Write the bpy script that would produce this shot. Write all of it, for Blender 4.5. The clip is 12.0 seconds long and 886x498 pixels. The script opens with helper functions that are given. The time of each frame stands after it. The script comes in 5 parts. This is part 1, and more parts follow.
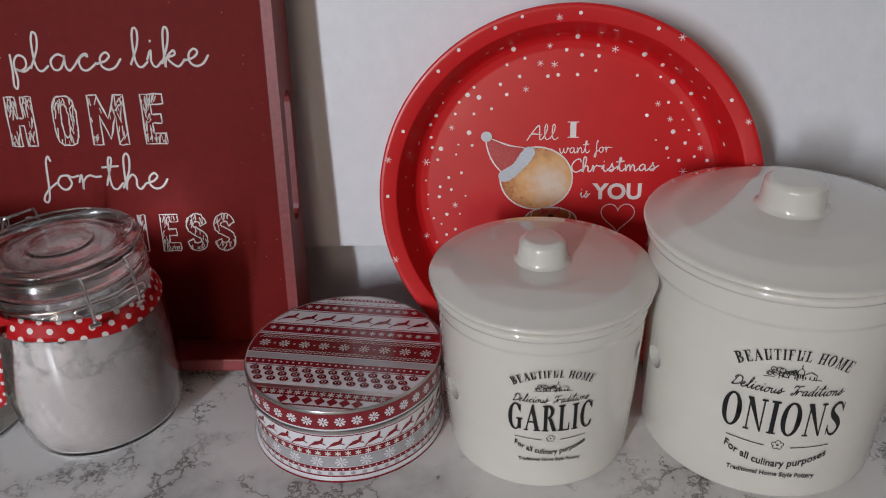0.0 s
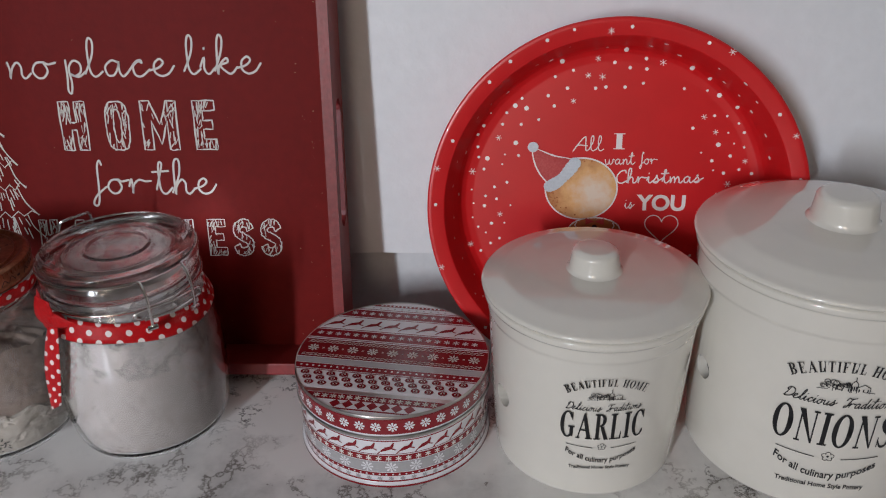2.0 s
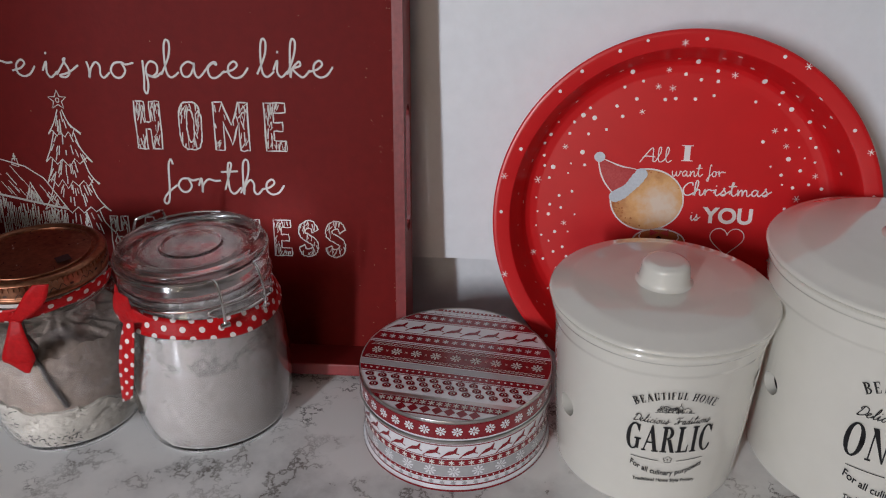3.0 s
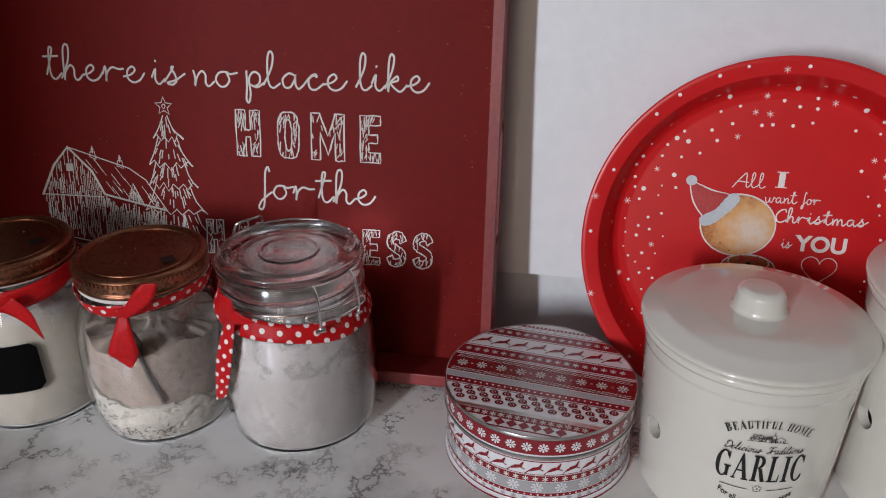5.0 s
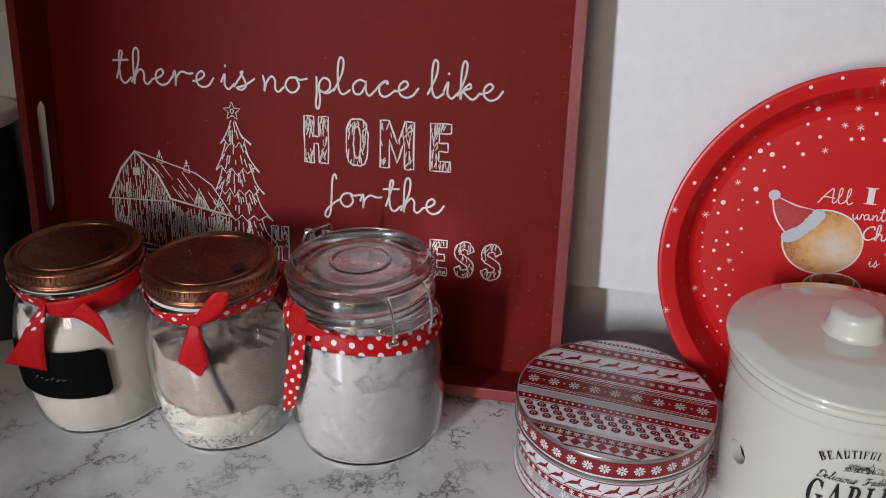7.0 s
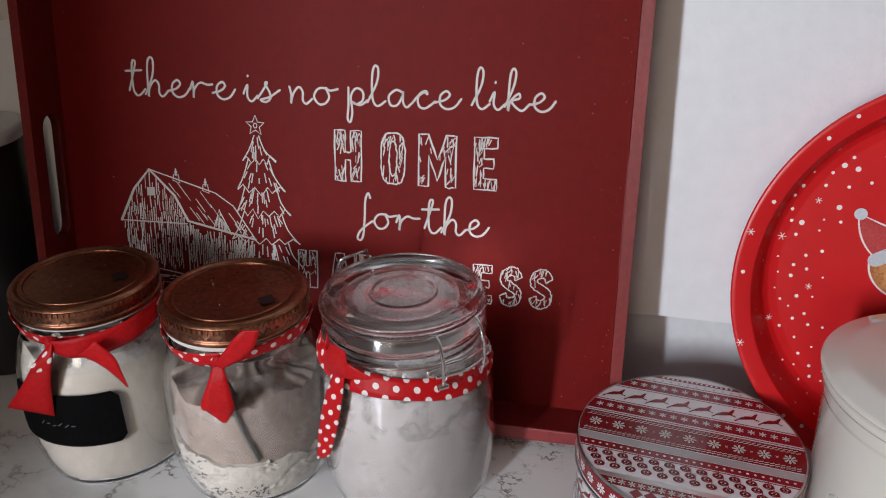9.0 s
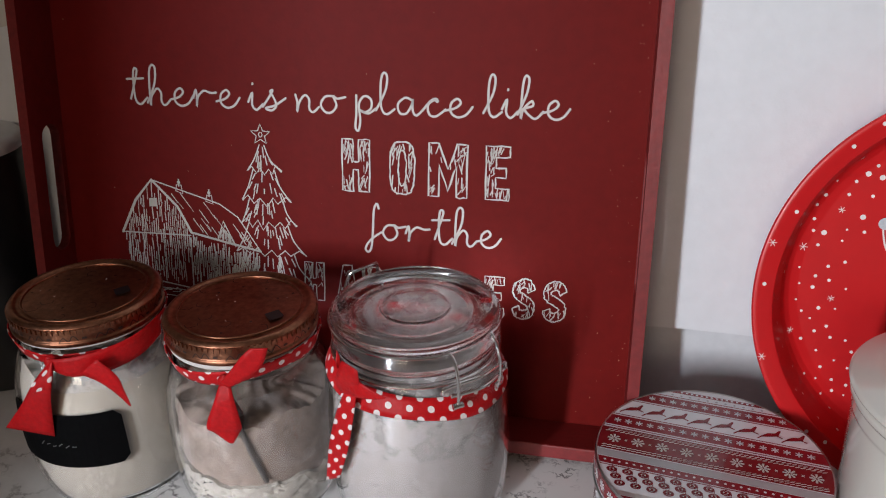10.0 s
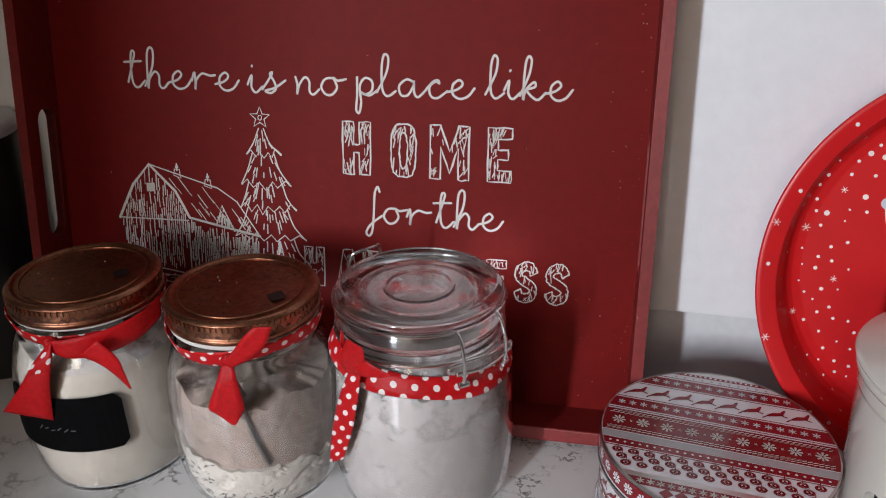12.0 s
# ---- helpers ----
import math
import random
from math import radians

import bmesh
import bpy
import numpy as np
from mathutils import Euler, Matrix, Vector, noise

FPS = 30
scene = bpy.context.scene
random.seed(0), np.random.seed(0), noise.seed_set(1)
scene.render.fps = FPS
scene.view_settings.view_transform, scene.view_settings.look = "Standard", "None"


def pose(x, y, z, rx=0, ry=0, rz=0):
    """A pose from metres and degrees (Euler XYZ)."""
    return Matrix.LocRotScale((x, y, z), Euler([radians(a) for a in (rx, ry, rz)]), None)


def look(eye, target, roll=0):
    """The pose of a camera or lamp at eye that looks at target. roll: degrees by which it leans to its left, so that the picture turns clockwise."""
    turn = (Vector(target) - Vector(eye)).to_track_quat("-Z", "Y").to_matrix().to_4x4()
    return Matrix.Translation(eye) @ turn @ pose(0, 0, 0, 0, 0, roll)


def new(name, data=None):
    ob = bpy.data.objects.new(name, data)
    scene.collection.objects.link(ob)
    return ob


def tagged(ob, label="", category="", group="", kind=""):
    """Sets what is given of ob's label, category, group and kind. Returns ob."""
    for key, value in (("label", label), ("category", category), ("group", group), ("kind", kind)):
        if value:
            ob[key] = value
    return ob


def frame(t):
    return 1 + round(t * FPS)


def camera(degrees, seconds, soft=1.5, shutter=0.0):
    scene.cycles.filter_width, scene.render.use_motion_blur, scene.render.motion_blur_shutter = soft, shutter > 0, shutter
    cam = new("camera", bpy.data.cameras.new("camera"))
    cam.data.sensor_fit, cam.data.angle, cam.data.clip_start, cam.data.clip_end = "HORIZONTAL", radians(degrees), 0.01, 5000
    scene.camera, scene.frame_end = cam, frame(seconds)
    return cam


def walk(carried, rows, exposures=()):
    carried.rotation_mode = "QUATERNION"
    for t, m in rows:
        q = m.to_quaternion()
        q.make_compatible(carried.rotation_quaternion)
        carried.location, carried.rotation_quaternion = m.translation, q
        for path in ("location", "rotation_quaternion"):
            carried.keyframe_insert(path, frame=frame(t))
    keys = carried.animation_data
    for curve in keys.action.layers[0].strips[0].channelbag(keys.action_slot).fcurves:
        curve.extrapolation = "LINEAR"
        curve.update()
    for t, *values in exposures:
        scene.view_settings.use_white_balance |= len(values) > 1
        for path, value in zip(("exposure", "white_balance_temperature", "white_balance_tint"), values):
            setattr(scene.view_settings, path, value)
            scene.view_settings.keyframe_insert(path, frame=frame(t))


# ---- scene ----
cam = camera(57.5, 12.0, soft=1.1)
PATH = [
    (0, (0.036, 0.013, 0.416), (-0.043, 1.765, -0.544), -2.1),
    (0.5, (0.032, 0.007, 0.418), (-0.032, 1.763, -0.537), -1.8),
    (1, (0.026, 0.005, 0.42), (-0.038, 1.767, -0.525), -1.7),
    (1.5, (0.015, 0.005, 0.42), (-0.051, 1.768, -0.522), -1.4),
    (2, (0.002, 0.006, 0.421), (-0.085, 1.766, -0.523), -1.4),
    (2.5, (-0.012, 0.006, 0.422), (-0.138, 1.768, -0.516), -1.2),
    (3, (-0.024, 0.002, 0.425), (-0.189, 1.762, -0.51), -0.9),
    (5, (-0.053, -0.008, 0.432), (-0.345, 1.749, -0.478), -0.3),
    (5.5, (-0.057, -0.008, 0.433), (-0.374, 1.745, -0.476), -0.4),
    (6, (-0.061, -0.007, 0.431), (-0.398, 1.744, -0.475), -0.4),
    (6.5, (-0.068, -0.006, 0.433), (-0.426, 1.74, -0.473), -0.4),
    (7, (-0.086, 0.002, 0.431), (-0.458, 1.748, -0.47), -0.4),
    (7.5, (-0.1, 0.02, 0.429), (-0.483, 1.765, -0.471), -0.6),
    (9.5, (-0.135, 0.065, 0.414), (-0.523, 1.819, -0.466), -1.1),
    (10, (-0.141, 0.072, 0.414), (-0.527, 1.828, -0.461), -1.2),
    (10.5, (-0.145, 0.073, 0.418), (-0.523, 1.841, -0.438), -1.2),
    (11, (-0.147, 0.072, 0.42), (-0.521, 1.844, -0.43), -1.2),
    (11.5, (-0.15, 0.071, 0.405), (-0.515, 1.846, -0.441), -1.1),
    (12, (-0.15, 0.067, 0.399), (-0.51, 1.832, -0.47), -1.0),
]
EXPOSURES = [(0, -0.32, 6500, 14), (3, -0.32, 6500, 14), (5.5, -0.15, 6500, 14), (7, -0.05, 6500, 14), (9.5, 0.02, 6500, 14), (12, 0.04, 6500, 14)]
walk(cam, [(t, look(eye, target, roll)) for t, eye, target, roll in PATH], EXPOSURES)

# ---- light ----
world = bpy.data.worlds.new("sky")
scene.world = world
world.use_nodes = True
_wn = world.node_tree.nodes
_sky = _wn.new("ShaderNodeTexSky")
_sky.sky_type = "NISHITA"
_sky.sun_disc = False
_sky.sun_elevation = radians(28)
_sky.sun_rotation = radians(200)
_wn["Background"].inputs["Strength"].default_value = 0.08
world.node_tree.links.new(_sky.outputs[0], _wn["Background"].inputs["Color"])

WIN_X, WIN_Y, WIN_Z, WIN_W, WIN_H = -1.25, -2.20, 0.90, 0.14, 1.00
FILL_X, FILL_Z, FILL_W, FILL_H = -0.45, 0.75, 0.54, 0.90


def area_lamp(name, m, w, h, watts, color):
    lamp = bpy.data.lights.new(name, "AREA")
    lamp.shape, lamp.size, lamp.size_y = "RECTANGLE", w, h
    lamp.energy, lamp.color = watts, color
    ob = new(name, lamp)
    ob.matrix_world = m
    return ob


# daylight that comes in by the window behind the camera
area_lamp("window_daylight", look((WIN_X, WIN_Y - 0.02, WIN_Z), (WIN_X, 0, WIN_Z)), WIN_W, WIN_H, 75, (0.85, 0.925, 1.0))
# added warm fill lamp, in an opening made for it beside the window
area_lamp("fill_lamp", look((FILL_X, WIN_Y - 0.02, FILL_Z), (FILL_X, 0, FILL_Z)), FILL_W, FILL_H, 7.6, (1.0, 0.80, 0.58))


# ---- materials ----
def material(name, color, rough=0.5, metal=0.0, spread=0.06, scale=60.0, bump=0.0, bump_scale=200.0, coat=0.0, second=None):
    """A surface with grain and larger blotches in its colour, and fine relief."""
    m = bpy.data.materials.new(name)
    m.use_nodes = True
    n, l = m.node_tree.nodes, m.node_tree.links
    b = n["Principled BSDF"]
    b.inputs["Roughness"].default_value, b.inputs["Metallic"].default_value = rough, metal
    b.inputs["Coat Weight"].default_value = coat
    co = n.new("ShaderNodeTexCoord")
    big, fine = n.new("ShaderNodeTexNoise"), n.new("ShaderNodeTexNoise")
    big.inputs["Scale"].default_value, fine.inputs["Scale"].default_value = scale * 0.2, scale * 4
    big.inputs["Detail"].default_value, fine.inputs["Detail"].default_value = 4, 6
    add = n.new("ShaderNodeMath")
    add.operation = "ADD"
    ramp = n.new("ShaderNodeMapRange")
    ramp.inputs["From Min"].default_value, ramp.inputs["From Max"].default_value = 0.7, 1.3
    mix = n.new("ShaderNodeMix")
    mix.data_type = "RGBA"
    dark = second or tuple(c * (1 - spread * 2) for c in color)
    mix.inputs["A"].default_value, mix.inputs["B"].default_value = (*dark, 1), (*color, 1)
    for t in (big, fine):
        l.new(co.outputs["Object"], t.inputs["Vector"])
    l.new(big.outputs["Fac"], add.inputs[0])
    l.new(fine.outputs["Fac"], add.inputs[1])
    l.new(add.outputs[0], ramp.inputs["Value"])
    l.new(ramp.outputs[0], mix.inputs["Factor"])
    l.new(mix.outputs["Result"], b.inputs["Base Color"])
    if bump:
        tex, bm = n.new("ShaderNodeTexNoise"), n.new("ShaderNodeBump")
        tex.inputs["Scale"].default_value, tex.inputs["Detail"].default_value = bump_scale, 5
        bm.inputs["Strength"].default_value, bm.inputs["Distance"].default_value = bump, 0.002
        l.new(co.outputs["Object"], tex.inputs["Vector"])
        l.new(tex.outputs["Fac"], bm.inputs["Height"])
        l.new(bm.outputs["Normal"], b.inputs["Normal"])
    return m


def dotted(name, red, white, step, radius, rough=0.35):
    """Satin ribbon with staggered round dots, in the ribbon's own u, v metres."""
    m = material(name, red, rough, spread=0.14, scale=120, bump=0.4, bump_scale=130)
    n, l = m.node_tree.nodes, m.node_tree.links
    b = n["Principled BSDF"]
    old = b.inputs["Base Color"].links[0].from_socket
    uv, sep = n.new("ShaderNodeUVMap"), n.new("ShaderNodeSeparateXYZ")
    uv.uv_map = "uv"
    l.new(uv.outputs[0], sep.inputs[0])

    def op(kind, a, c=None):
        k = n.new("ShaderNodeMath")
        k.operation = kind
        for i, v in enumerate((a, c)):
            if isinstance(v, (int, float)):
                k.inputs[i].default_value = v
            elif v is not None:
                l.new(v, k.inputs[i])
        return k.outputs[0]
    u, v = op("DIVIDE", sep.outputs[0], step), op("DIVIDE", sep.outputs[1], step)
    s, d = op("ADD", u, v), op("SUBTRACT", u, v)
    a = op("SUBTRACT", op("FRACT", s), 0.5)
    c = op("SUBTRACT", op("FRACT", d), 0.5)
    dist = op("SQRT", op("ADD", op("MULTIPLY", a, a), op("MULTIPLY", c, c)))
    inside = op("LESS_THAN", dist, radius)
    mix = n.new("ShaderNodeMix")
    mix.data_type = "RGBA"
    mix.inputs["B"].default_value = (*white, 1)
    l.new(inside, mix.inputs["Factor"])
    l.new(old, mix.inputs["A"])
    l.new(mix.outputs["Result"], b.inputs["Base Color"])
    return m


def marble(name):
    """White laminate with grey clouds and thin broken veins."""
    m = bpy.data.materials.new(name)
    m.use_nodes = True
    n, l = m.node_tree.nodes, m.node_tree.links
    b = n["Principled BSDF"]
    b.inputs["Roughness"].default_value = 0.22
    co = n.new("ShaderNodeTexCoord")
    warp = n.new("ShaderNodeTexNoise")
    warp.inputs["Scale"].default_value, warp.inputs["Detail"].default_value = 11, 7
    warp.inputs["Roughness"].default_value = 0.65
    shift = n.new("ShaderNodeMix")
    shift.data_type = "RGBA"
    shift.blend_type = "LINEAR_LIGHT"
    shift.inputs["Factor"].default_value = 0.13
    l.new(co.outputs["Object"], warp.inputs["Vector"])
    l.new(co.outputs["Object"], shift.inputs["A"])
    l.new(warp.outputs["Color"], shift.inputs["B"])

    def veins(scale, width):
        t = n.new("ShaderNodeTexVoronoi")
        t.feature = "DISTANCE_TO_EDGE"
        t.inputs["Scale"].default_value = scale
        l.new(shift.outputs["Result"], t.inputs["Vector"])
        r = n.new("ShaderNodeMapRange")
        r.inputs["From Min"].default_value, r.inputs["From Max"].default_value = 0.0, width
        r.inputs["To Min"].default_value, r.inputs["To Max"].default_value = 1.0, 0.0
        l.new(t.outputs["Distance"], r.inputs["Value"])
        return r.outputs[0]

    def cloud(scale, lo, hi):
        t = n.new("ShaderNodeTexNoise")
        t.inputs["Scale"].default_value, t.inputs["Detail"].default_value = scale, 6
        l.new(co.outputs["Object"], t.inputs["Vector"])
        r = n.new("ShaderNodeMapRange")
        r.inputs["From Min"].default_value, r.inputs["From Max"].default_value = lo, hi
        l.new(t.outputs["Fac"], r.inputs["Value"])
        return r.outputs[0]

    def times(a, c):
        k = n.new("ShaderNodeMath")
        k.operation = "MULTIPLY"
        l.new(a, k.inputs[0])
        if isinstance(c, float):
            k.inputs[1].default_value = c
        else:
            l.new(c, k.inputs[1])
        return k.outputs[0]

    def over(base, color, fac):
        k = n.new("ShaderNodeMix")
        k.data_type = "RGBA"
        if isinstance(base, tuple):
            k.inputs["A"].default_value = (*base, 1)
        else:
            l.new(base, k.inputs["A"])
        k.inputs["B"].default_value = (*color, 1)
        l.new(fac, k.inputs["Factor"])
        return k.outputs["Result"]
    col = over((0.82, 0.805, 0.785), (0.55, 0.54, 0.535), cloud(9, 0.46, 0.72))
    col = over(col, (0.36, 0.345, 0.335), times(times(veins(8, 0.22), cloud(9, 0.45, 0.64)), 0.60))
    col = over(col, (0.15, 0.128, 0.112), times(times(veins(8, 0.030), cloud(9, 0.46, 0.55)), 0.92))
    col = over(col, (0.05, 0.045, 0.04), times(times(veins(30, 0.070), cloud(12, 0.555, 0.60)), 0.92))
    l.new(col, b.inputs["Base Color"])
    return m


def glass(name, tint=(1, 1, 1), rough=0.0):
    m = bpy.data.materials.new(name)
    m.use_nodes = True
    n, l = m.node_tree.nodes, m.node_tree.links
    b = n["Principled BSDF"]
    b.inputs["Transmission Weight"].default_value = 1
    b.inputs["IOR"].default_value = 1.48
    b.inputs["Base Color"].default_value = (*tint, 1)
    b.inputs["Roughness"].default_value = rough
    t, bm = n.new("ShaderNodeTexNoise"), n.new("ShaderNodeBump")
    t.inputs["Scale"].default_value = 45
    bm.inputs["Strength"].default_value, bm.inputs["Distance"].default_value = 0.12, 0.002
    l.new(n.new("ShaderNodeTexCoord").outputs["Object"], t.inputs["Vector"])
    l.new(t.outputs["Fac"], bm.inputs["Height"])
    l.new(bm.outputs["Normal"], b.inputs["Normal"])
    return m


M_WALL = material("painted_plaster", (0.81, 0.83, 0.86), 0.55, spread=0.03, scale=20, bump=0.65, bump_scale=55)
M_BAND = material("painted_upstand", (0.76, 0.775, 0.80), 0.28, spread=0.05, scale=30, bump=0.15, bump_scale=60)
M_ROOM = material("cream_wall_paint", (0.28, 0.225, 0.175), 0.7, spread=0.04, scale=4)
M_CEIL = material("ceiling_paint", (0.30, 0.265, 0.235), 0.8, spread=0.02, scale=4)
M_FLOOR = material("floor_boards", (0.25, 0.18, 0.12), 0.5, spread=0.15, scale=8)
M_CAB = material("cabinet_paint", (0.55, 0.53, 0.50), 0.4, spread=0.03, scale=10)
M_TOP = marble("marble_laminate")
M_CREAM = material("cream_glaze", (0.72, 0.695, 0.63), 0.16, spread=0.02, scale=15, coat=1.0, bump=0.02, bump_scale=40)
M_HOLE = material("unglazed_inside", (0.30, 0.28, 0.25), 0.7)
M_INK = material("black_print", (0.012, 0.012, 0.014), 0.3, spread=0.1)
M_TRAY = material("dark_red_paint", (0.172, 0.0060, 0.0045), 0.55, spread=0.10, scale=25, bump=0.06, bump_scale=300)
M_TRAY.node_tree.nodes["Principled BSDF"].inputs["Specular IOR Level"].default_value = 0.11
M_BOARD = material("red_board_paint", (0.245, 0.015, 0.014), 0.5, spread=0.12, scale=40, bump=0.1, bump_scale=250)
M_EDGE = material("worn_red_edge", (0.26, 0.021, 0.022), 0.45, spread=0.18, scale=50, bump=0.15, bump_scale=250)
M_BARE = material("bare_wood_specks", (0.52, 0.36, 0.22), 0.7, spread=0.2)
M_CHALK = material("white_print", (0.70, 0.66, 0.62), 0.6, spread=0.04, scale=80)
M_PLATE = material("red_enamel", (0.66, 0.012, 0.015), 0.34, spread=0.05, scale=12, coat=0.08)
M_SNOW = material("white_enamel", (0.88, 0.84, 0.82), 0.4, spread=0.02)
M_TIN_RED = material("tin_red_print", (0.25, 0.010, 0.018), 0.25, spread=0.08, scale=60, coat=0.4)
M_TIN_DARK = material("tin_dark_red_print", (0.21, 0.010, 0.014), 0.25, spread=0.08, scale=60, coat=0.4)
M_TIN_WHITE = material("tin_white_print", (0.78, 0.77, 0.80), 0.25, spread=0.03, scale=60, coat=0.4)
M_TIN_GREY = material("tin_grey_print", (0.42, 0.41, 0.42), 0.25, spread=0.05, scale=60, coat=0.4)
M_STEEL = material("bare_tin", (0.62, 0.60, 0.58), 0.28, 1.0, spread=0.08, scale=80)
M_WIRE = material("steel_wire", (0.70, 0.69, 0.68), 0.22, 1.0, spread=0.05)
M_COPPER = material("copper_lid_metal", (0.46, 0.200, 0.115), 0.35, 1.0, spread=0.30, scale=70, bump=0.09, bump_scale=420)
M_GLASS = glass("clear_glass")
M_DUSTED = glass("dusted_lid_glass", rough=0.12)
M_FLOUR = material("white_flour", (0.345, 0.315, 0.275), 0.95, spread=0.08, scale=60, bump=0.8, bump_scale=180)
M_PACKED = material("packed_flour", (0.35, 0.315, 0.268), 0.95, spread=0.03, scale=60, bump=0.5, bump_scale=120)
M_SUGAR = material("lumpy_sugar", (0.240, 0.215, 0.204), 0.9, scale=60, bump=0.35, bump_scale=60, second=(0.205, 0.184, 0.175))
M_SLATE = material("chalkboard_label", (0.0035, 0.0035, 0.004), 0.8, spread=0.2)
M_SLATE.node_tree.nodes["Principled BSDF"].inputs["Specular IOR Level"].default_value = 0.08
M_RIBBON = dotted("dotted_ribbon", (0.60, 0.006, 0.009), (0.84, 0.76, 0.74), 0.0130, 0.23, 0.5)
M_SATIN = material("plain_ribbon_back", (0.58, 0.006, 0.009), 0.5, spread=0.16, scale=90, bump=0.5, bump_scale=110)
for _m in (M_RIBBON, M_SATIN):
    _m.node_tree.nodes["Principled BSDF"].inputs["Specular IOR Level"].default_value = 0.25
M_BLACK = material("plastic_and_hole_black", (0.010, 0.010, 0.011), 0.35, spread=0.1)
M_SEAL = material("pale_seal", (0.75, 0.72, 0.68), 0.5, spread=0.03)
M_HAT = material("pink_red_print", (0.44, 0.022, 0.028), 0.3, spread=0.2, scale=150, second=(0.56, 0.09, 0.09))
M_FUR = material("pale_blue_print", (0.66, 0.72, 0.78), 0.3, spread=0.1, scale=150)


# ---- helpers for meshes ----
def finish(name, bm, mat, smooth=True):
    me = bpy.data.meshes.new(name)
    bmesh.ops.recalc_face_normals(bm, faces=bm.faces)
    bm.to_mesh(me)
    bm.free()
    for m in (mat if isinstance(mat, (list, tuple)) else [mat]):
        me.materials.append(m)
    if smooth:
        me.shade_smooth()
        me.set_sharp_from_angle(angle=radians(35))
    return me


def part(name, bm, mat, parent=None, label="", smooth=True):
    ob = new(name, finish(name, bm, mat, smooth))
    if parent is not None:
        ob.parent = parent
    if label:
        tagged(ob, label)
    return ob


def thing(name, m, label, category, group="", kind=""):
    ob = new(name)
    ob.matrix_world = m
    ob.empty_display_size = 0.02
    return tagged(ob, label, category, group, kind)


def box_bm(x0, x1, y0, y1, z0, z1, bevel=0.0, bm=None):
    bm = bm or bmesh.new()
    vs = [bm.verts.new((x, y, z)) for x in (x0, x1) for y in (y0, y1) for z in (z0, z1)]
    fs = [bm.faces.new([vs[i] for i in q]) for q in ((0, 1, 3, 2), (4, 6, 7, 5), (0, 4, 5, 1), (2, 3, 7, 6), (0, 2, 6, 4), (1, 5, 7, 3))]
    if bevel:
        edges = list({e for f in fs for e in f.edges})
        bmesh.ops.bevel(bm, geom=edges, offset=bevel, segments=2, affect="EDGES", profile=0.5)
    return bm


def smooth_line(points, steps=6, closed=False):
    """A Catmull-Rom line through the points."""
    p = [np.array(q, float) for q in points]
    n = len(p)
    out = []
    for i in range(n if closed else n - 1):
        a, b, c, d = (p[(i + k) % n] if closed else p[min(max(i + k, 0), n - 1)] for k in (-1, 0, 1, 2))
        for s in range(steps):
            t = s / steps
            out.append(0.5 * (2 * b + (c - a) * t + (2 * a - 5 * b + 4 * c - d) * t * t + (3 * b - a - 3 * c + d) * t ** 3))
    if not closed:
        out.append(p[-1])
    return out


def lathe(profile, n=72, bm=None, wobble=0.0, seed=0):
    """A surface turned about z from (radius, height) pairs."""
    bm = bm or bmesh.new()
    rings = []
    for r, z in profile:
        if r < 1e-6:
            rings.append([bm.verts.new((0, 0, z))])
            continue
        ring = []
        for k in range(n):
            a = 2 * math.pi * k / n
            w = 1 + wobble * noise.noise((math.cos(a) * 2 + seed, math.sin(a) * 2, z * 40)) if wobble else 1
            ring.append(bm.verts.new((r * w * math.cos(a), r * w * math.sin(a), z)))
        rings.append(ring)
    for a, b in zip(rings, rings[1:]):
        for k in range(n):
            j = (k + 1) % n
            if len(a) == 1 and len(b) == 1:
                continue
            if len(a) == 1:
                bm.faces.new((a[0], b[k], b[j]))
            elif len(b) == 1:
                bm.faces.new((a[k], a[j], b[0]))
            else:
                bm.faces.new((a[k], a[j], b[j], b[k]))
    return bm


def rounded(points, radius=0.002, steps=4):
    """Rounds the corners of an open (r, z) profile."""
    p = [np.array(q, float) for q in points]
    out = [p[0]]
    for a, b, c in zip(p, p[1:], p[2:]):
        u, v = a - b, c - b
        lu, lv = np.linalg.norm(u), np.linalg.norm(v)
        d = min(radius, lu * 0.45, lv * 0.45)
        s, e = b + u / lu * d, b + v / lv * d
        for k in range(steps + 1):
            t = k / steps
            out.append((1 - t) ** 2 * s + 2 * t * (1 - t) * b + t * t * e)
    out.append(p[-1])
    return [tuple(q) for q in out]


def tube(points, radius, bm=None, n=10, closed=False):
    """A round wire along points."""
    bm = bm or bmesh.new()
    p = [Vector(q) for q in points]
    m = len(p)
    rings = []
    up = Vector((0.13, 0.21, 1)).normalized()
    for i in range(m):
        a = p[(i - 1) % m] if closed or i else p[0]
        b = p[(i + 1) % m] if closed or i < m - 1 else p[-1]
        d = (b - a).normalized()
        s = d.cross(up)
        if s.length < 1e-3:
            s = d.cross(Vector((1, 0, 0)))
        s.normalize()
        u = s.cross(d).normalized()
        up = u
        rings.append([bm.verts.new(p[i] + (s * math.cos(2 * math.pi * k / n) + u * math.sin(2 * math.pi * k / n)) * radius) for k in range(n)])
    for i in range(m if closed else m - 1):
        a, b = rings[i], rings[(i + 1) % m]
        for k in range(n):
            j = (k + 1) % n
            bm.faces.new((a[k], a[j], b[j], b[k]))
    if not closed:
        bm.faces.new(rings[0])
        bm.faces.new(rings[-1][::-1])
    return bm


